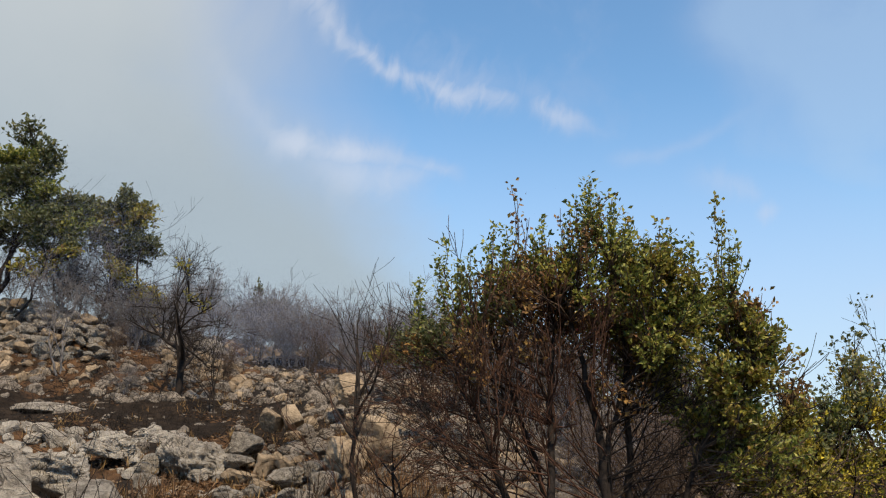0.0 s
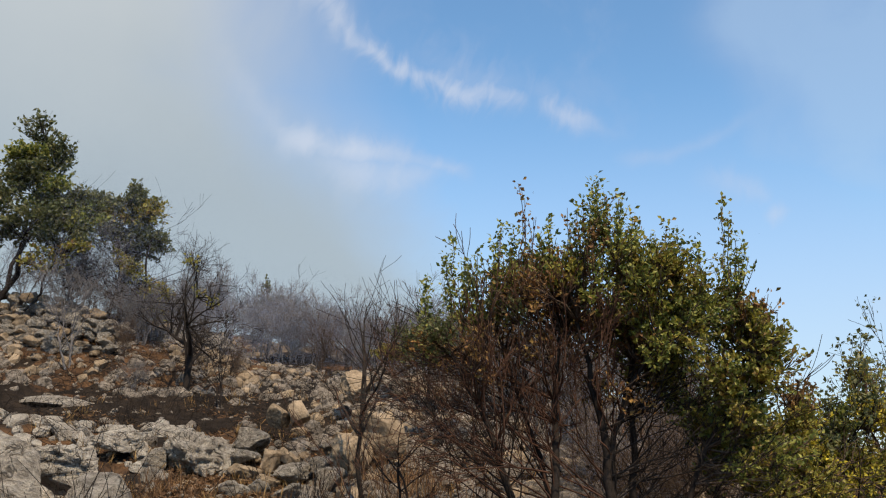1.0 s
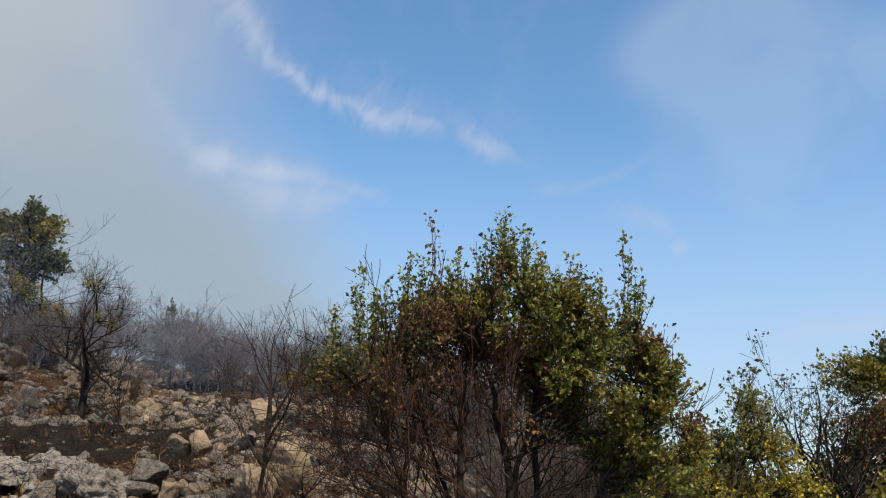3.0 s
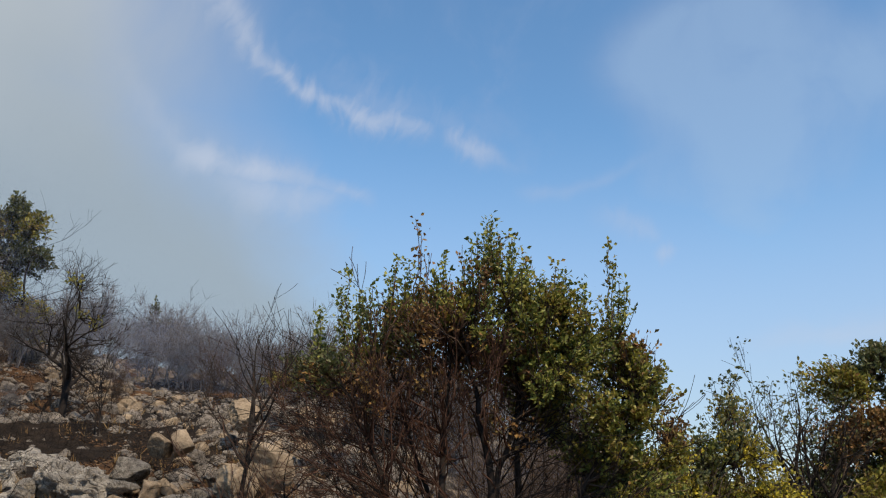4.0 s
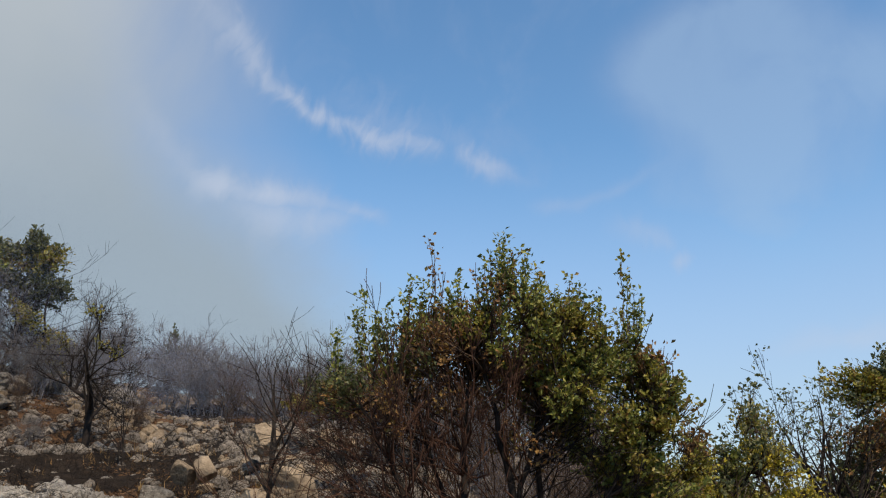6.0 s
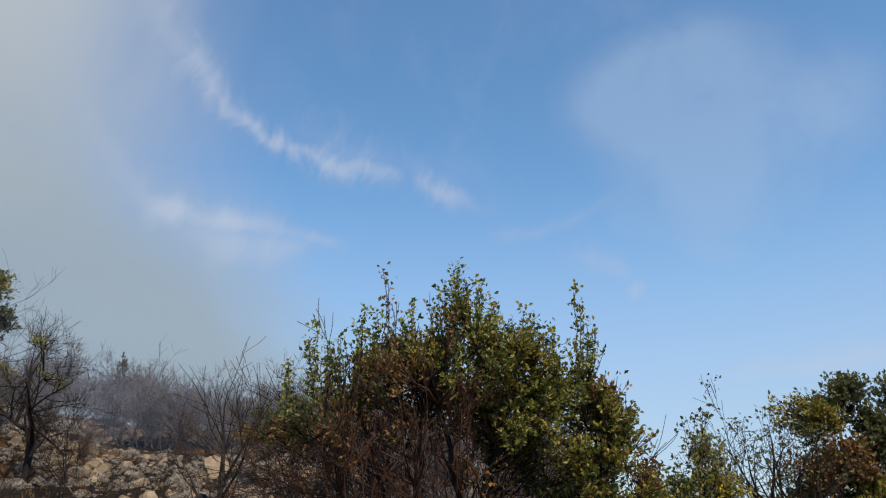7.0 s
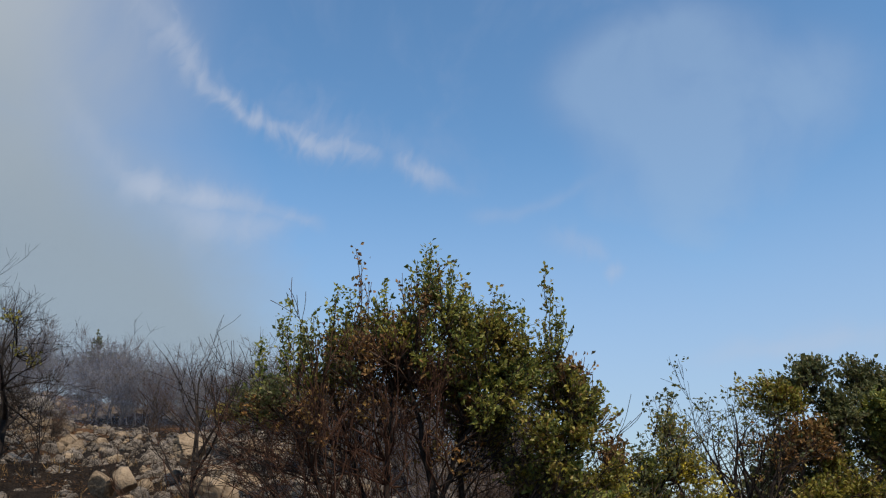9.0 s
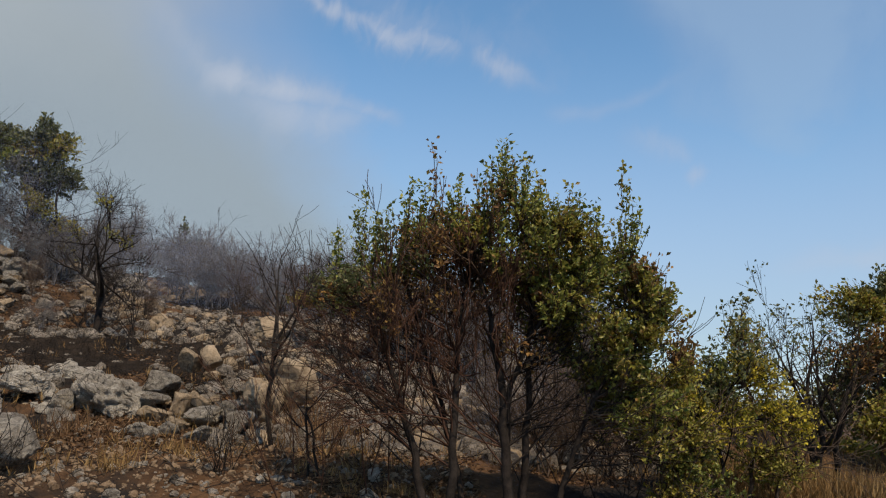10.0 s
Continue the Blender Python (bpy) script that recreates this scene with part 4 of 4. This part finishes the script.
leafy_tree("path_shrub", "dense olive shrub behind the path", "shrub",
           [((3.9, 8.6, 1.7), (0.6, 0.4, 0.45), DARK, 120, 10), ((4.6, 9.0, 1.45), (0.6, 0.4, 0.45), OLIVE, 110, 10), ((3.4, 8.4, 1.5), (0.5, 0.4, 0.5), RUST, 90, 8), ((5.2, 9.2, 1.3), (0.6, 0.4, 0.5), DARK, 110, 10)],
           [((4.0, 8.7), (3.9, 8.6, 1.6), 0.025), ((4.8, 9.0), (4.8, 9.0, 1.4), 0.025)], 0.06, BARK, 67, 10, 0.5, split=6)
leafy_tree("path_shrub", "dense dark shrub at the far side of the path", "shrub",
           [((6.5, 10.5, 1.5), (0.7, 0.4, 0.5), DARK, 120, 10), ((7.6, 10.5, 1.6), (0.7, 0.4, 0.6), DARK, 120, 10), ((5.8, 10.2, 1.2), (0.6, 0.4, 0.5), OLIVE, 110, 10), ((8.6, 10.5, 1.8), (0.7, 0.4, 0.8), DARK, 120, 10), ((7.2, 9.0, 1.1), (0.8, 0.4, 0.5), OLIVE, 120, 10), ((6.0, 9.3, 1.05), (0.7, 0.4, 0.4), OLIVE, 120, 10), ((6.6, 9.8, 1.0), (0.8, 0.4, 0.45), DARK, 120, 10), ((5.2, 9.0, 1.0), (0.6, 0.4, 0.35), DARK, 100, 10)],
           [((6.5, 10.6), (6.5, 10.5, 1.4), 0.03), ((7.8, 10.6), (7.8, 10.5, 1.6), 0.03)], 0.07, BARK, 68, 10, 0.5, split=6)


def dry_stalks(at, seed, n, tall, label):
    random.seed(seed)
    w = Wood()
    for _ in range(n):
        b = at_ground(at[0] + random.gauss(0, 0.05), at[1] + random.gauss(0, 0.05))
        bare(w, b, Vector((random.gauss(0, 0.35), random.gauss(0, 0.3), 1)), tall * random.uniform(0.6, 1.05), 0.004, 1, 0.3, 0.4, (1, 3))
    finish_tree(at_ground(*at), "dry_plant", label, "plant", [("brushwood", w.mesh("brushwood", CHAR), "")])


dry_stalks((-2.2, 4.7), 81, 26, 0.62, "clump of thin dark burnt stalks on the bank")
dry_stalks((-1.0, 6.2), 82, 18, 0.45, "clump of scorched dry stalks beside the wall")


# ---- water-bombing aircraft ----
def aircraft():
    yellow = surface("yellow_paint", (0.62, 0.36, 0.03), (0.72, 0.44, 0.05), 0.6, 6, 0.45, 0.05, 0.01)
    red = surface("red_paint", (0.30, 0.02, 0.03), (0.38, 0.03, 0.04), 0.6, 6, 0.45, 0.05, 0.01)
    black = surface("black_rubber", (0.012, 0.012, 0.013), (0.03, 0.03, 0.03), 3, 20, 0.6, 0.1, 0.01)
    glass = surface("dark_glass", (0.02, 0.025, 0.03), (0.04, 0.05, 0.06), 1, 5, 0.08, 0.0)
    plane = thing("aircraft", (0, 0, 0), "yellow and red twin-propeller water-bombing aircraft in flight", "aircraft")

    def loft(name, rings, mat, parent, label="", smooth=True):
        v, f = [], []
        k = len(rings[0])
        for r in rings:
            v += [Vector(p) for p in r]
        for i in range(len(rings) - 1):
            for j in range(k):
                f.append((i * k + j, i * k + (j + 1) % k, (i + 1) * k + (j + 1) % k, (i + 1) * k + j))
        f.append(tuple(range(k))[::-1])
        f.append(tuple((len(rings) - 1) * k + j for j in range(k)))
        return part(name, mesh_of(name, v, f, mat, smooth), parent, label)

    def oval(y, w, lo, hi, n=16, x0=0.0):
        return [(x0 + w * math.cos(2 * math.pi * i / n), y, (lo + hi) / 2 + (hi - lo) / 2 * math.sin(2 * math.pi * i / n)) for i in range(n)]

    def aerofoil(x, y0, y1, z, t):
        return [(x, y0, z), (x, y0 * 0.9 + y1 * 0.1, z + t), (x, y0 * 0.6 + y1 * 0.4, z + t * 1.2), (x, y1, z + 0.02), (x, y0 * 0.6 + y1 * 0.4, z - t * 0.5), (x, y0 * 0.9 + y1 * 0.1, z - t * 0.5)]

    loft("fuselage", [oval(9.0, 0.2, -0.2, 0.2), oval(8.4, 0.7, -0.6, 0.7), oval(7.0, 1.15, -0.7, 1.5), oval(5.5, 1.3, -0.7, 2.0), oval(0, 1.3, -0.7, 2.0), oval(-4, 1.0, 0.0, 1.9), oval(-8, 0.55, 0.6, 1.7), oval(-10.8, 0.15, 1.0, 1.5)], yellow, plane)
    hull = [[(-w, y, z1), (0, y, z0), (w, y, z1), (w * 0.9, y, z1 + 0.25), (-w * 0.9, y, z1 + 0.25)] for y, w, z0, z1 in
            ((9.1, 0.1, -0.1, 0.0), (8.2, 0.8, -0.75, -0.3), (6, 1.3, -1.15, -0.6), (0, 1.33, -1.2, -0.7), (-0.6, 1.3, -1.2, -0.7), (-0.7, 1.2, -0.95, -0.5), (-5, 0.9, -0.25, 0.2), (-9, 0.45, 0.5, 0.85), (-10.6, 0.12, 0.95, 1.05))]
    loft("hull", hull, red, plane, "red boat hull", False)
    loft("windscreen", [oval(7.4, 0.9, 1.0, 1.5), oval(6.8, 1.05, 1.1, 1.75), oval(6.2, 1.1, 1.3, 2.05)], glass, plane, "dark cockpit glazing")
    for s in (-1, 1):
        loft("wing", [aerofoil(0, 2.2, -1.3, 2.0, 0.28), aerofoil(s * 11.0, 2.2, -1.3, 2.25, 0.24)], yellow, plane, "yellow wing", False)
        loft("wing_tip", [aerofoil(s * 11.0, 2.22, -1.28, 2.25, 0.25), aerofoil(s * 14.1, 2.1, -1.0, 2.32, 0.18), aerofoil(s * 14.3, 1.6, -0.8, 2.32, 0.05)], red, plane, "red wing tip", False)
        loft("flap", [aerofoil(s * 1.5, -1.25, -1.9, 1.86, 0.06), aerofoil(s * 9.2, -1.25, -1.9, 2.0, 0.06)], yellow, plane, "yellow flap", False)
        loft("winglet", [[(s * 14.2, 1.6, 2.2), (s * 14.25, -1.0, 2.2), (s * 14.3, -1.0, 2.25), (s * 14.3, 1.6, 2.25)], [(s * 14.25, 0.6, 3.3), (s * 14.25, -1.0, 3.3), (s * 14.3, -1.0, 3.3), (s * 14.3, 0.6, 3.3)]], red, plane, "red winglet", False)
        loft("float", [oval(2.0, 0.1, 0.7, 0.9, 10, s * 13.2), oval(1.2, 0.33, 0.4, 1.1, 10, s * 13.2), oval(-0.4, 0.33, 0.4, 1.15, 10, s * 13.2), oval(-1.6, 0.08, 0.9, 1.1, 10, s * 13.2)], red, plane, "red wing float")
        loft("strut", [[(s * 13.1, 0.6, 1.0), (s * 13.3, 0.6, 1.0), (s * 13.3, -0.4, 1.0), (s * 13.1, -0.4, 1.0)], [(s * 13.15, 0.6, 2.2), (s * 13.25, 0.6, 2.2), (s * 13.25, -0.4, 2.2), (s * 13.15, -0.4, 2.2)]], yellow, plane, "", False)
        nac = loft("nacelle", [oval(4.6, 0.28, 2.05, 2.6, 12, s * 3.6), oval(4.0, 0.5, 1.75, 2.8, 12, s * 3.6), oval(2.0, 0.52, 1.7, 2.85, 12, s * 3.6), oval(-1.0, 0.3, 1.9, 2.6, 12, s * 3.6)], yellow, plane, "yellow engine nacelle")
        prop = loft("propeller", [oval(5.15, 0.05, 2.28, 2.38, 10, s * 3.6), oval(4.9, 0.22, 2.1, 2.55, 10, s * 3.6), oval(4.6, 0.27, 2.05, 2.6, 10, s * 3.6)], black, plane, "black propeller hub")
        for b in range(4):
            a = 2 * math.pi * b / 4 + 0.1
            ca, sa = math.cos(a), math.sin(a)
            ring = []
            for r, w in ((0.15, 0.1), (0.9, 0.17), (1.95, 0.1)):
                cx, cz = s * 3.6 + r * ca, 2.33 + r * sa
                ring.append([(cx - sa * w, 4.72, cz + ca * w), (cx + sa * w, 4.80, cz - ca * w), (cx + sa * w, 4.86, cz - ca * w), (cx - sa * w, 4.78, cz + ca * w)])
            loft("blade", ring, black, prop, "", False)
        loft("tailplane", [aerofoil(0, -8.6, -10.6, 3.2, 0.14), aerofoil(s * 4.4, -8.7, -10.5, 3.2, 0.12)], yellow, plane, "yellow tailplane", False)
        loft("tailplane_tip", [aerofoil(s * 4.4, -8.68, -10.52, 3.2, 0.125), aerofoil(s * 5.6, -8.8, -10.4, 3.2, 0.08)], red, plane, "red tailplane tip", False)
        loft("wheel", [[(s * (1.45 + dx), 0.2 + r * math.cos(k * math.pi / 6), 0.1 + r * math.sin(k * math.pi / 6)) for k in range(12)] for dx, r in ((0, 0.4), (0.06, 0.5), (0.26, 0.5), (0.32, 0.4))], black, plane, "black landing wheel")
    loft("fin", [[(-0.12, -7.0, 1.6), (0.12, -7.0, 1.6), (0.1, -10.6, 1.4), (-0.1, -10.6, 1.4)], [(-0.07, -9.4, 6.2), (0.07, -9.4, 6.2), (0.05, -11.4, 6.2), (-0.05, -11.4, 6.2)]], red, plane, "red tail fin", False)
    plane.matrix_world = Matrix.Translation(PLANE_AT) @ Matrix.Rotation(radians(180 + PLANE_TURN), 4, "Z") @ Matrix.Rotation(radians(PLANE_BANK), 4, "Y")


PLANE_AT, PLANE_TURN, PLANE_BANK = (20.0, 125.0, 21.0), 12.0, -9.5
aircraft()


# ---- loose cover on the ground ----
def scatter(name, label, category, make, n, mat, area, cls):
    """Small uncountable things strewn over a stretch of the hillside."""
    lv = cls()
    for _ in range(n):
        x, y = area()
        make(lv, Vector((x, y, height(x, y))))
    tagged(new(name, lv.mesh(name, mat)), label, category, kind="stuff")


def grass_blade(lv, p):
    for _ in range(random.randint(4, 9)):
        d = Vector((random.gauss(0, 0.4), random.gauss(0, 0.4), 1))
        lv.leaf(p + Vector((random.gauss(0, 0.03), random.gauss(0, 0.03), -0.01)), d, random.uniform(0.06, 0.17), 0.06)


def dead_leaf(lv, p):
    lv.leaf(p + Vector((0, 0, 0.012)), Vector((random.gauss(0, 1), random.gauss(0, 1), 0.25)), random.uniform(0.03, 0.06), 0.5)


def char_stick(w, p):
    d = Vector((random.gauss(0, 1), random.gauss(0, 1), random.uniform(0, 0.5))).normalized()
    bare(w, p, d, random.uniform(0.15, 0.5), 0.005, 1, 0.0, 0.8, (1, 3))


def char_stubble(w, p):
    d = Vector((random.gauss(0, 0.6), random.gauss(0, 0.6), 1)).normalized()
    w.tube([p - d * 0.02, p + d * random.uniform(0.03, 0.07), p + d * random.uniform(0.08, 0.2) + rand_dir() * 0.03], [0.004, 0.003, 0.0015], 3)


def near_area():
    return random.uniform(-3.4, 1.0), random.uniform(5.0, 7.6)


def terrace():
    y = random.uniform(7.8, 13.5)
    return random.uniform(-0.62 * y, 0.12 * y), y


def patchy(area, seed):
    def pick():
        while True:
            x, y = area()
            if noise.noise(Vector((x * 0.9 + seed, y * 0.9, 1.7))) > 0.1:
                return x, y
    return pick


def ash_bed():
    """A thin uneven layer of black ash on the terrace."""
    ash = surface("black_ash", (0.014, 0.011, 0.009), (0.06, 0.042, 0.030), 5.0, 40, 0.97, 1.0, 0.08, stain=(0.12, 0.07, 0.04), stain_scale=1.6, stain_at=(0.6, 0.72))
    xs, ys = list(np.arange(-7.0, -0.9, 0.1)), list(np.arange(8.3, 11.8, 0.1))
    v = [(x, y, height(x, y) + 0.05 * max(-0.6, min(0.5, 1.3 * noise.fractal(Vector((x * 1.4, y * 1.4, 5)), 1.0, 2.0, 3) + 1.3 - 1.2 * abs(y - 9.9 - 0.15 * math.sin(x * 1.7)) - 0.9 * max(0, x + 1.9)))) for y in ys for x in xs]
    n = len(xs)
    tagged(new("ash_bed", mesh_of("ash_bed", v, [(j * n + i, j * n + i + 1, (j + 1) * n + i + 1, (j + 1) * n + i) for j in range(len(ys) - 1) for i in range(n - 1)], ash, True)), "layer of black ash over the burnt terrace", "ash", kind="stuff")


ash_bed()
random.seed(90)
scatter("dry_grass", "tufts of dry straw-coloured grass among the stones", "grass", grass_blade, 190, STRAW, patchy(near_area, 4), Leaves)
scatter("dry_grass", "tufts of dry straw-coloured grass on the terrace", "grass", grass_blade, 110, STRAW, patchy(terrace, 9), Leaves)
scatter("dry_grass", "tufts of dry straw-coloured grass behind the slab", "grass", grass_blade, 150, STRAW, lambda: (random.uniform(-5.5, -2.4), random.uniform(6.0, 8.6)), Leaves)
scatter("dry_grass", "tufts of dry orange grass along the path", "grass", grass_blade, 700, STRAW, lambda: (random.uniform(2.5, 7.0), random.uniform(5.8, 9.0)), Leaves)
def tall_grass(lv, p):
    for _ in range(random.randint(6, 12)):
        d = Vector((random.gauss(0, 0.35), random.gauss(0, 0.35), 1))
        lv.leaf(p + Vector((random.gauss(0, 0.04), random.gauss(0, 0.04), -0.01)), d, random.uniform(0.14, 0.36), 0.03)


scatter("tall_dry_grass", "tall dry orange grass beside the path", "grass", tall_grass, 420, STRAW, lambda: (random.uniform(3.0, 4.5), random.uniform(6.2, 7.6)), Leaves)
scatter("leaf_litter", "brown dead leaves strewn over the soil", "litter", dead_leaf, 9000, LITTER, patchy(near_area, 1), Leaves)
scatter("leaf_litter", "brown dead leaves strewn over the terrace", "litter", dead_leaf, 5500, LITTER, patchy(terrace, 2), Leaves)
scatter("charred_sticks", "charred sticks lying on the burnt terrace", "sticks", char_stick, 1500, CHAR, terrace, Wood)
scatter("charred_sticks", "charred stubble standing in the ash", "sticks", char_stubble, 700, CHAR, lambda: (random.uniform(-6.6, -1.2), random.uniform(8.5, 11.6)), Wood)
scatter("charred_sticks", "charred sticks lying on the bank", "sticks", char_stick, 160, CHAR, near_area, Wood)


# ---- stones of the wall and the rubble ----
random.seed(100)
wall = thing("dry_stone_wall", at_ground(-2.0, 7.6), "tumbled grey limestone dry-stone terrace wall", "wall")
# the larger blocks, by x, depth, height of the middle, width and height
BLOCKS = ((-1.96, 7.91, 1.63, 0.42, 0.24), (-1.93, 7.75, 1.49, 0.29, 0.18), (-1.68, 7.69, 1.45, 0.24, 0.27), (-1.51, 7.72, 1.48, 0.24, 0.19), (-1.87, 7.58, 1.35, 0.30, 0.18), (-1.42, 7.55, 1.34, 0.40, 0.19),
          (-1.20, 7.63, 1.42, 0.25, 0.16), (-1.09, 7.46, 1.29, 0.36, 0.22), (-1.63, 7.46, 1.27, 0.19, 0.16), (-1.99, 7.35, 1.17, 0.47, 0.28), (-1.72, 7.38, 1.20, 0.26, 0.23), (-1.39, 7.35, 1.19, 0.35, 0.20),
          (-1.10, 7.30, 1.15, 0.38, 0.17), (-2.77, 7.69, 1.41, 0.34, 0.24), (-2.75, 7.54, 1.27, 0.30, 0.20), (-2.62, 7.45, 1.14, 0.26, 0.2), (-2.36, 7.5, 1.2, 0.34, 0.22))
for x, y, z, wide, high in BLOCKS:
    ob = new("stone", random.choice(CHUNKS[1:]))
    ob.parent = wall
    ob.matrix_basis = Matrix.Translation(Vector((x, y, z)) - wall.location) @ Euler([random.gauss(0, 0.1), random.gauss(0, 0.12), random.uniform(-0.4, 0.4)]).to_matrix().to_4x4() @ Matrix.Diagonal((wide * 1.04, 0.34 * random.uniform(0.8, 1.1), high * 1.45, 1))
for row in range(7):
    x = -3.3
    while x < -0.9:
        size = random.choice((0.1, 0.13, 0.16, 0.2)) * random.uniform(0.85, 1.15)
        y = 7.42 + 0.12 * row + random.uniform(-0.04, 0.04)
        top = 0.02 + 0.09 * row - 0.06 * abs(x + 2.0) * (row > 2)
        stone(wall, x, y, 1.06 + top + random.uniform(-0.03, 0.03), size, 0.12, random.choice(PEBBLES) if x < -2.5 or random.random() < 0.3 else True)
        x += size * random.uniform(0.8, 1.2)
wall2 = thing("rubble_wall", at_ground(-6.6, 12.4), "rough piled limestone rubble wall on the slope", "wall")
for row in range(9):
    x = -8.6
    while x < -5.3:
        size = random.uniform(0.16, 0.34)
        y = 12.1 + 0.11 * row + random.uniform(-0.08, 0.08)
        stone(wall2, x, y, height(x, y) + 0.05 + 0.03 * row + random.uniform(-0.04, 0.04), size, 0.2, True)
        x += size * random.uniform(0.8, 1.15)
rubble = thing("rubble_slope", at_ground(0.4, 8.6), "slope of loose grey limestone rubble behind the bush", "stones")
for i in range(300):
    x = random.uniform(-1.2, 2.6)
    y = random.uniform(7.1, 9.4)
    size = random.choice((0.12, 0.15, 0.18, 0.22, 0.26)) * random.uniform(0.85, 1.2)
    stone(rubble, x, y, height(x, y) + size * 0.12, size, 0.3, random.choice(PEBBLES))


def stone_field(name, label, n, area, sizes, mat, sink=0.1):
    """Stones too many to count, joined into one mesh."""
    verts, faces = [], []
    shapes = [([v.co.copy() for v in me.vertices], [tuple(p.vertices) for p in me.polygons]) for me in ROCKS]
    for _ in range(n):
        x, y = area()
        size = random.choice(sizes) * random.uniform(0.7, 1.3)
        vs, fs = random.choice(shapes)
        m = Matrix.Translation((x, y, height(x, y) + size * sink)) @ Euler([random.gauss(0, 0.4), random.gauss(0, 0.4), random.uniform(0, 6.28)]).to_matrix().to_4x4() @ Matrix.Diagonal((size, size, size, 1))
        s = len(verts)
        verts += [m @ v for v in vs]
        faces += [tuple(i + s for i in f) for f in fs]
    tagged(new(name, mesh_of(name, verts, faces, mat)), label, "stones", kind="stuff")


def hillside():
    while True:
        y = random.uniform(9.0, 19)
        x = random.uniform(-0.65 * y, 0.3 * y)
        if y > 10.9 + 0.4 * math.sin(x * 2) or x > -1.8:
            return x, y


stone_field("rubble", "loose limestone rubble over the slope", 1500, lambda: (random.uniform(-1.6, 4.0), random.uniform(7.2, 13.0)), (0.06, 0.09, 0.13, 0.18, 0.24), SCORCHED)
stone_field("field_stones", "scattered scorched limestone over the hillside", 2000, patchy(hillside, 5), (0.05, 0.08, 0.12, 0.17, 0.24), SCORCHED, -0.05)
stone_field("field_stones", "scattered tan limestone over the hillside", 1300, patchy(hillside, 12), (0.05, 0.08, 0.12, 0.2), TAN_ROCK)
stone_field("field_stones", "scorched limestone pieces at the foot of the slope", 480, lambda: (random.uniform(-7.4, -2.4), random.uniform(10.8, 13.6)), (0.05, 0.08, 0.12, 0.17, 0.24), SCORCHED, -0.08)
stone_field("wall_rubble", "small fallen limestone pieces beside the wall", 170, lambda: (random.uniform(-5.6, -2.7), random.uniform(6.6, 8.7)), (0.06, 0.1, 0.15, 0.24), LIME)
stone_field("ash_stones", "scorched limestone pieces lying in the ash", 260, lambda: (random.uniform(-6.8, -1.3), random.uniform(8.4, 11.3)), (0.05, 0.08, 0.1, 0.15), SCORCHED, -0.05)
stone_field("gravel", "small brown and tan gravel on the bank", 3400, near_area, (0.012, 0.018, 0.025, 0.035, 0.055), GRAVEL)
stone_field("gravel", "scorched grey gravel on the bank", 450, near_area, (0.02, 0.03, 0.05, 0.08), SCORCHED)
stone_field("gravel", "pale grey gravel on the bank", 60, near_area, (0.03, 0.05, 0.08, 0.13), LIME)


# ---- drifting smoke: fine pale particles hanging in the air ----
def smoke(label, puffs, size, seed):
    """puffs: centre, spread and number of particles of each."""
    haze = surface("smoke_particle", (0.21, 0.25, 0.36), (0.25, 0.295, 0.42), 1.0, 5.0, 1.0, 0.0)
    rng = np.random.default_rng(seed)
    pts = np.concatenate([rng.normal(0, 1, (n, 3)) * np.array(r) + np.array(c) for c, r, n in puffs])
    a, b = rng.normal(0, size, (2, len(pts), 3))
    co = np.stack([pts, pts + a, pts + b], axis=1).reshape(-1, 3)
    me = bpy.data.meshes.new("smoke")
    me.from_pydata(co.tolist(), [], np.arange(len(co)).reshape(-1, 3).tolist())
    me.materials.append(haze)
    tagged(new("smoke", me), label, "smoke", kind="stuff")


smoke("thin bluish smoke drifting through the burnt thicket",
      [((-4.2, 13.8, 3.8), (0.9, 0.9, 0.5), 190000), ((-3.0, 13.6, 3.6), (0.9, 0.9, 0.5), 230000), ((-1.8, 13.8, 3.45), (0.8, 0.9, 0.45), 150000), ((-5.9, 12.6, 4.9), (0.9, 0.6, 0.8), 230000), ((-0.6, 12.5, 3.2), (0.8, 0.9, 0.4), 70000)], 0.0022, 7)
# the puffs at x 0.5 and 0.8 are added to brighten the bush's inside
smoke("thin bluish smoke rising behind the bush stems, partly added to lift its dark inside",
      [((1.3, 6.4, 1.95), (0.4, 0.25, 0.45), 110000), ((0.5, 6.5, 2.1), (0.4, 0.25, 0.3), 15000), ((0.9, 6.4, 1.4), (0.45, 0.25, 0.25), 30000), ((0.8, 5.9, 2.3), (0.5, 0.2, 0.25), 40000)], 0.0013, 8)
random.seed(130)
scatter("dry_grass", "rust-brown dry grass tufts among the rubble", "grass", grass_blade, 260, STRAW, lambda: (random.uniform(-2.2, 2.2), random.uniform(6.6, 9.8)), Leaves)
scatter("dead_fern", "rust-brown withered plants beside the tan boulder", "plant", tall_grass, 80, LITTER, lambda: (random.gauss(-0.45, 0.35), random.gauss(7.5, 0.4)), Leaves)
scatter("dead_fern", "rust-brown withered plants at the wall foot", "plant", tall_grass, 22, LITTER, lambda: (random.gauss(-2.6, 0.3), random.gauss(7.05, 0.15)), Leaves)
scatter("leaf_litter", "brown dead leaves among the rubble", "litter", dead_leaf, 7000, LITTER, lambda: (random.uniform(-2.5, 2.5), random.uniform(6.5, 10.0)), Leaves)
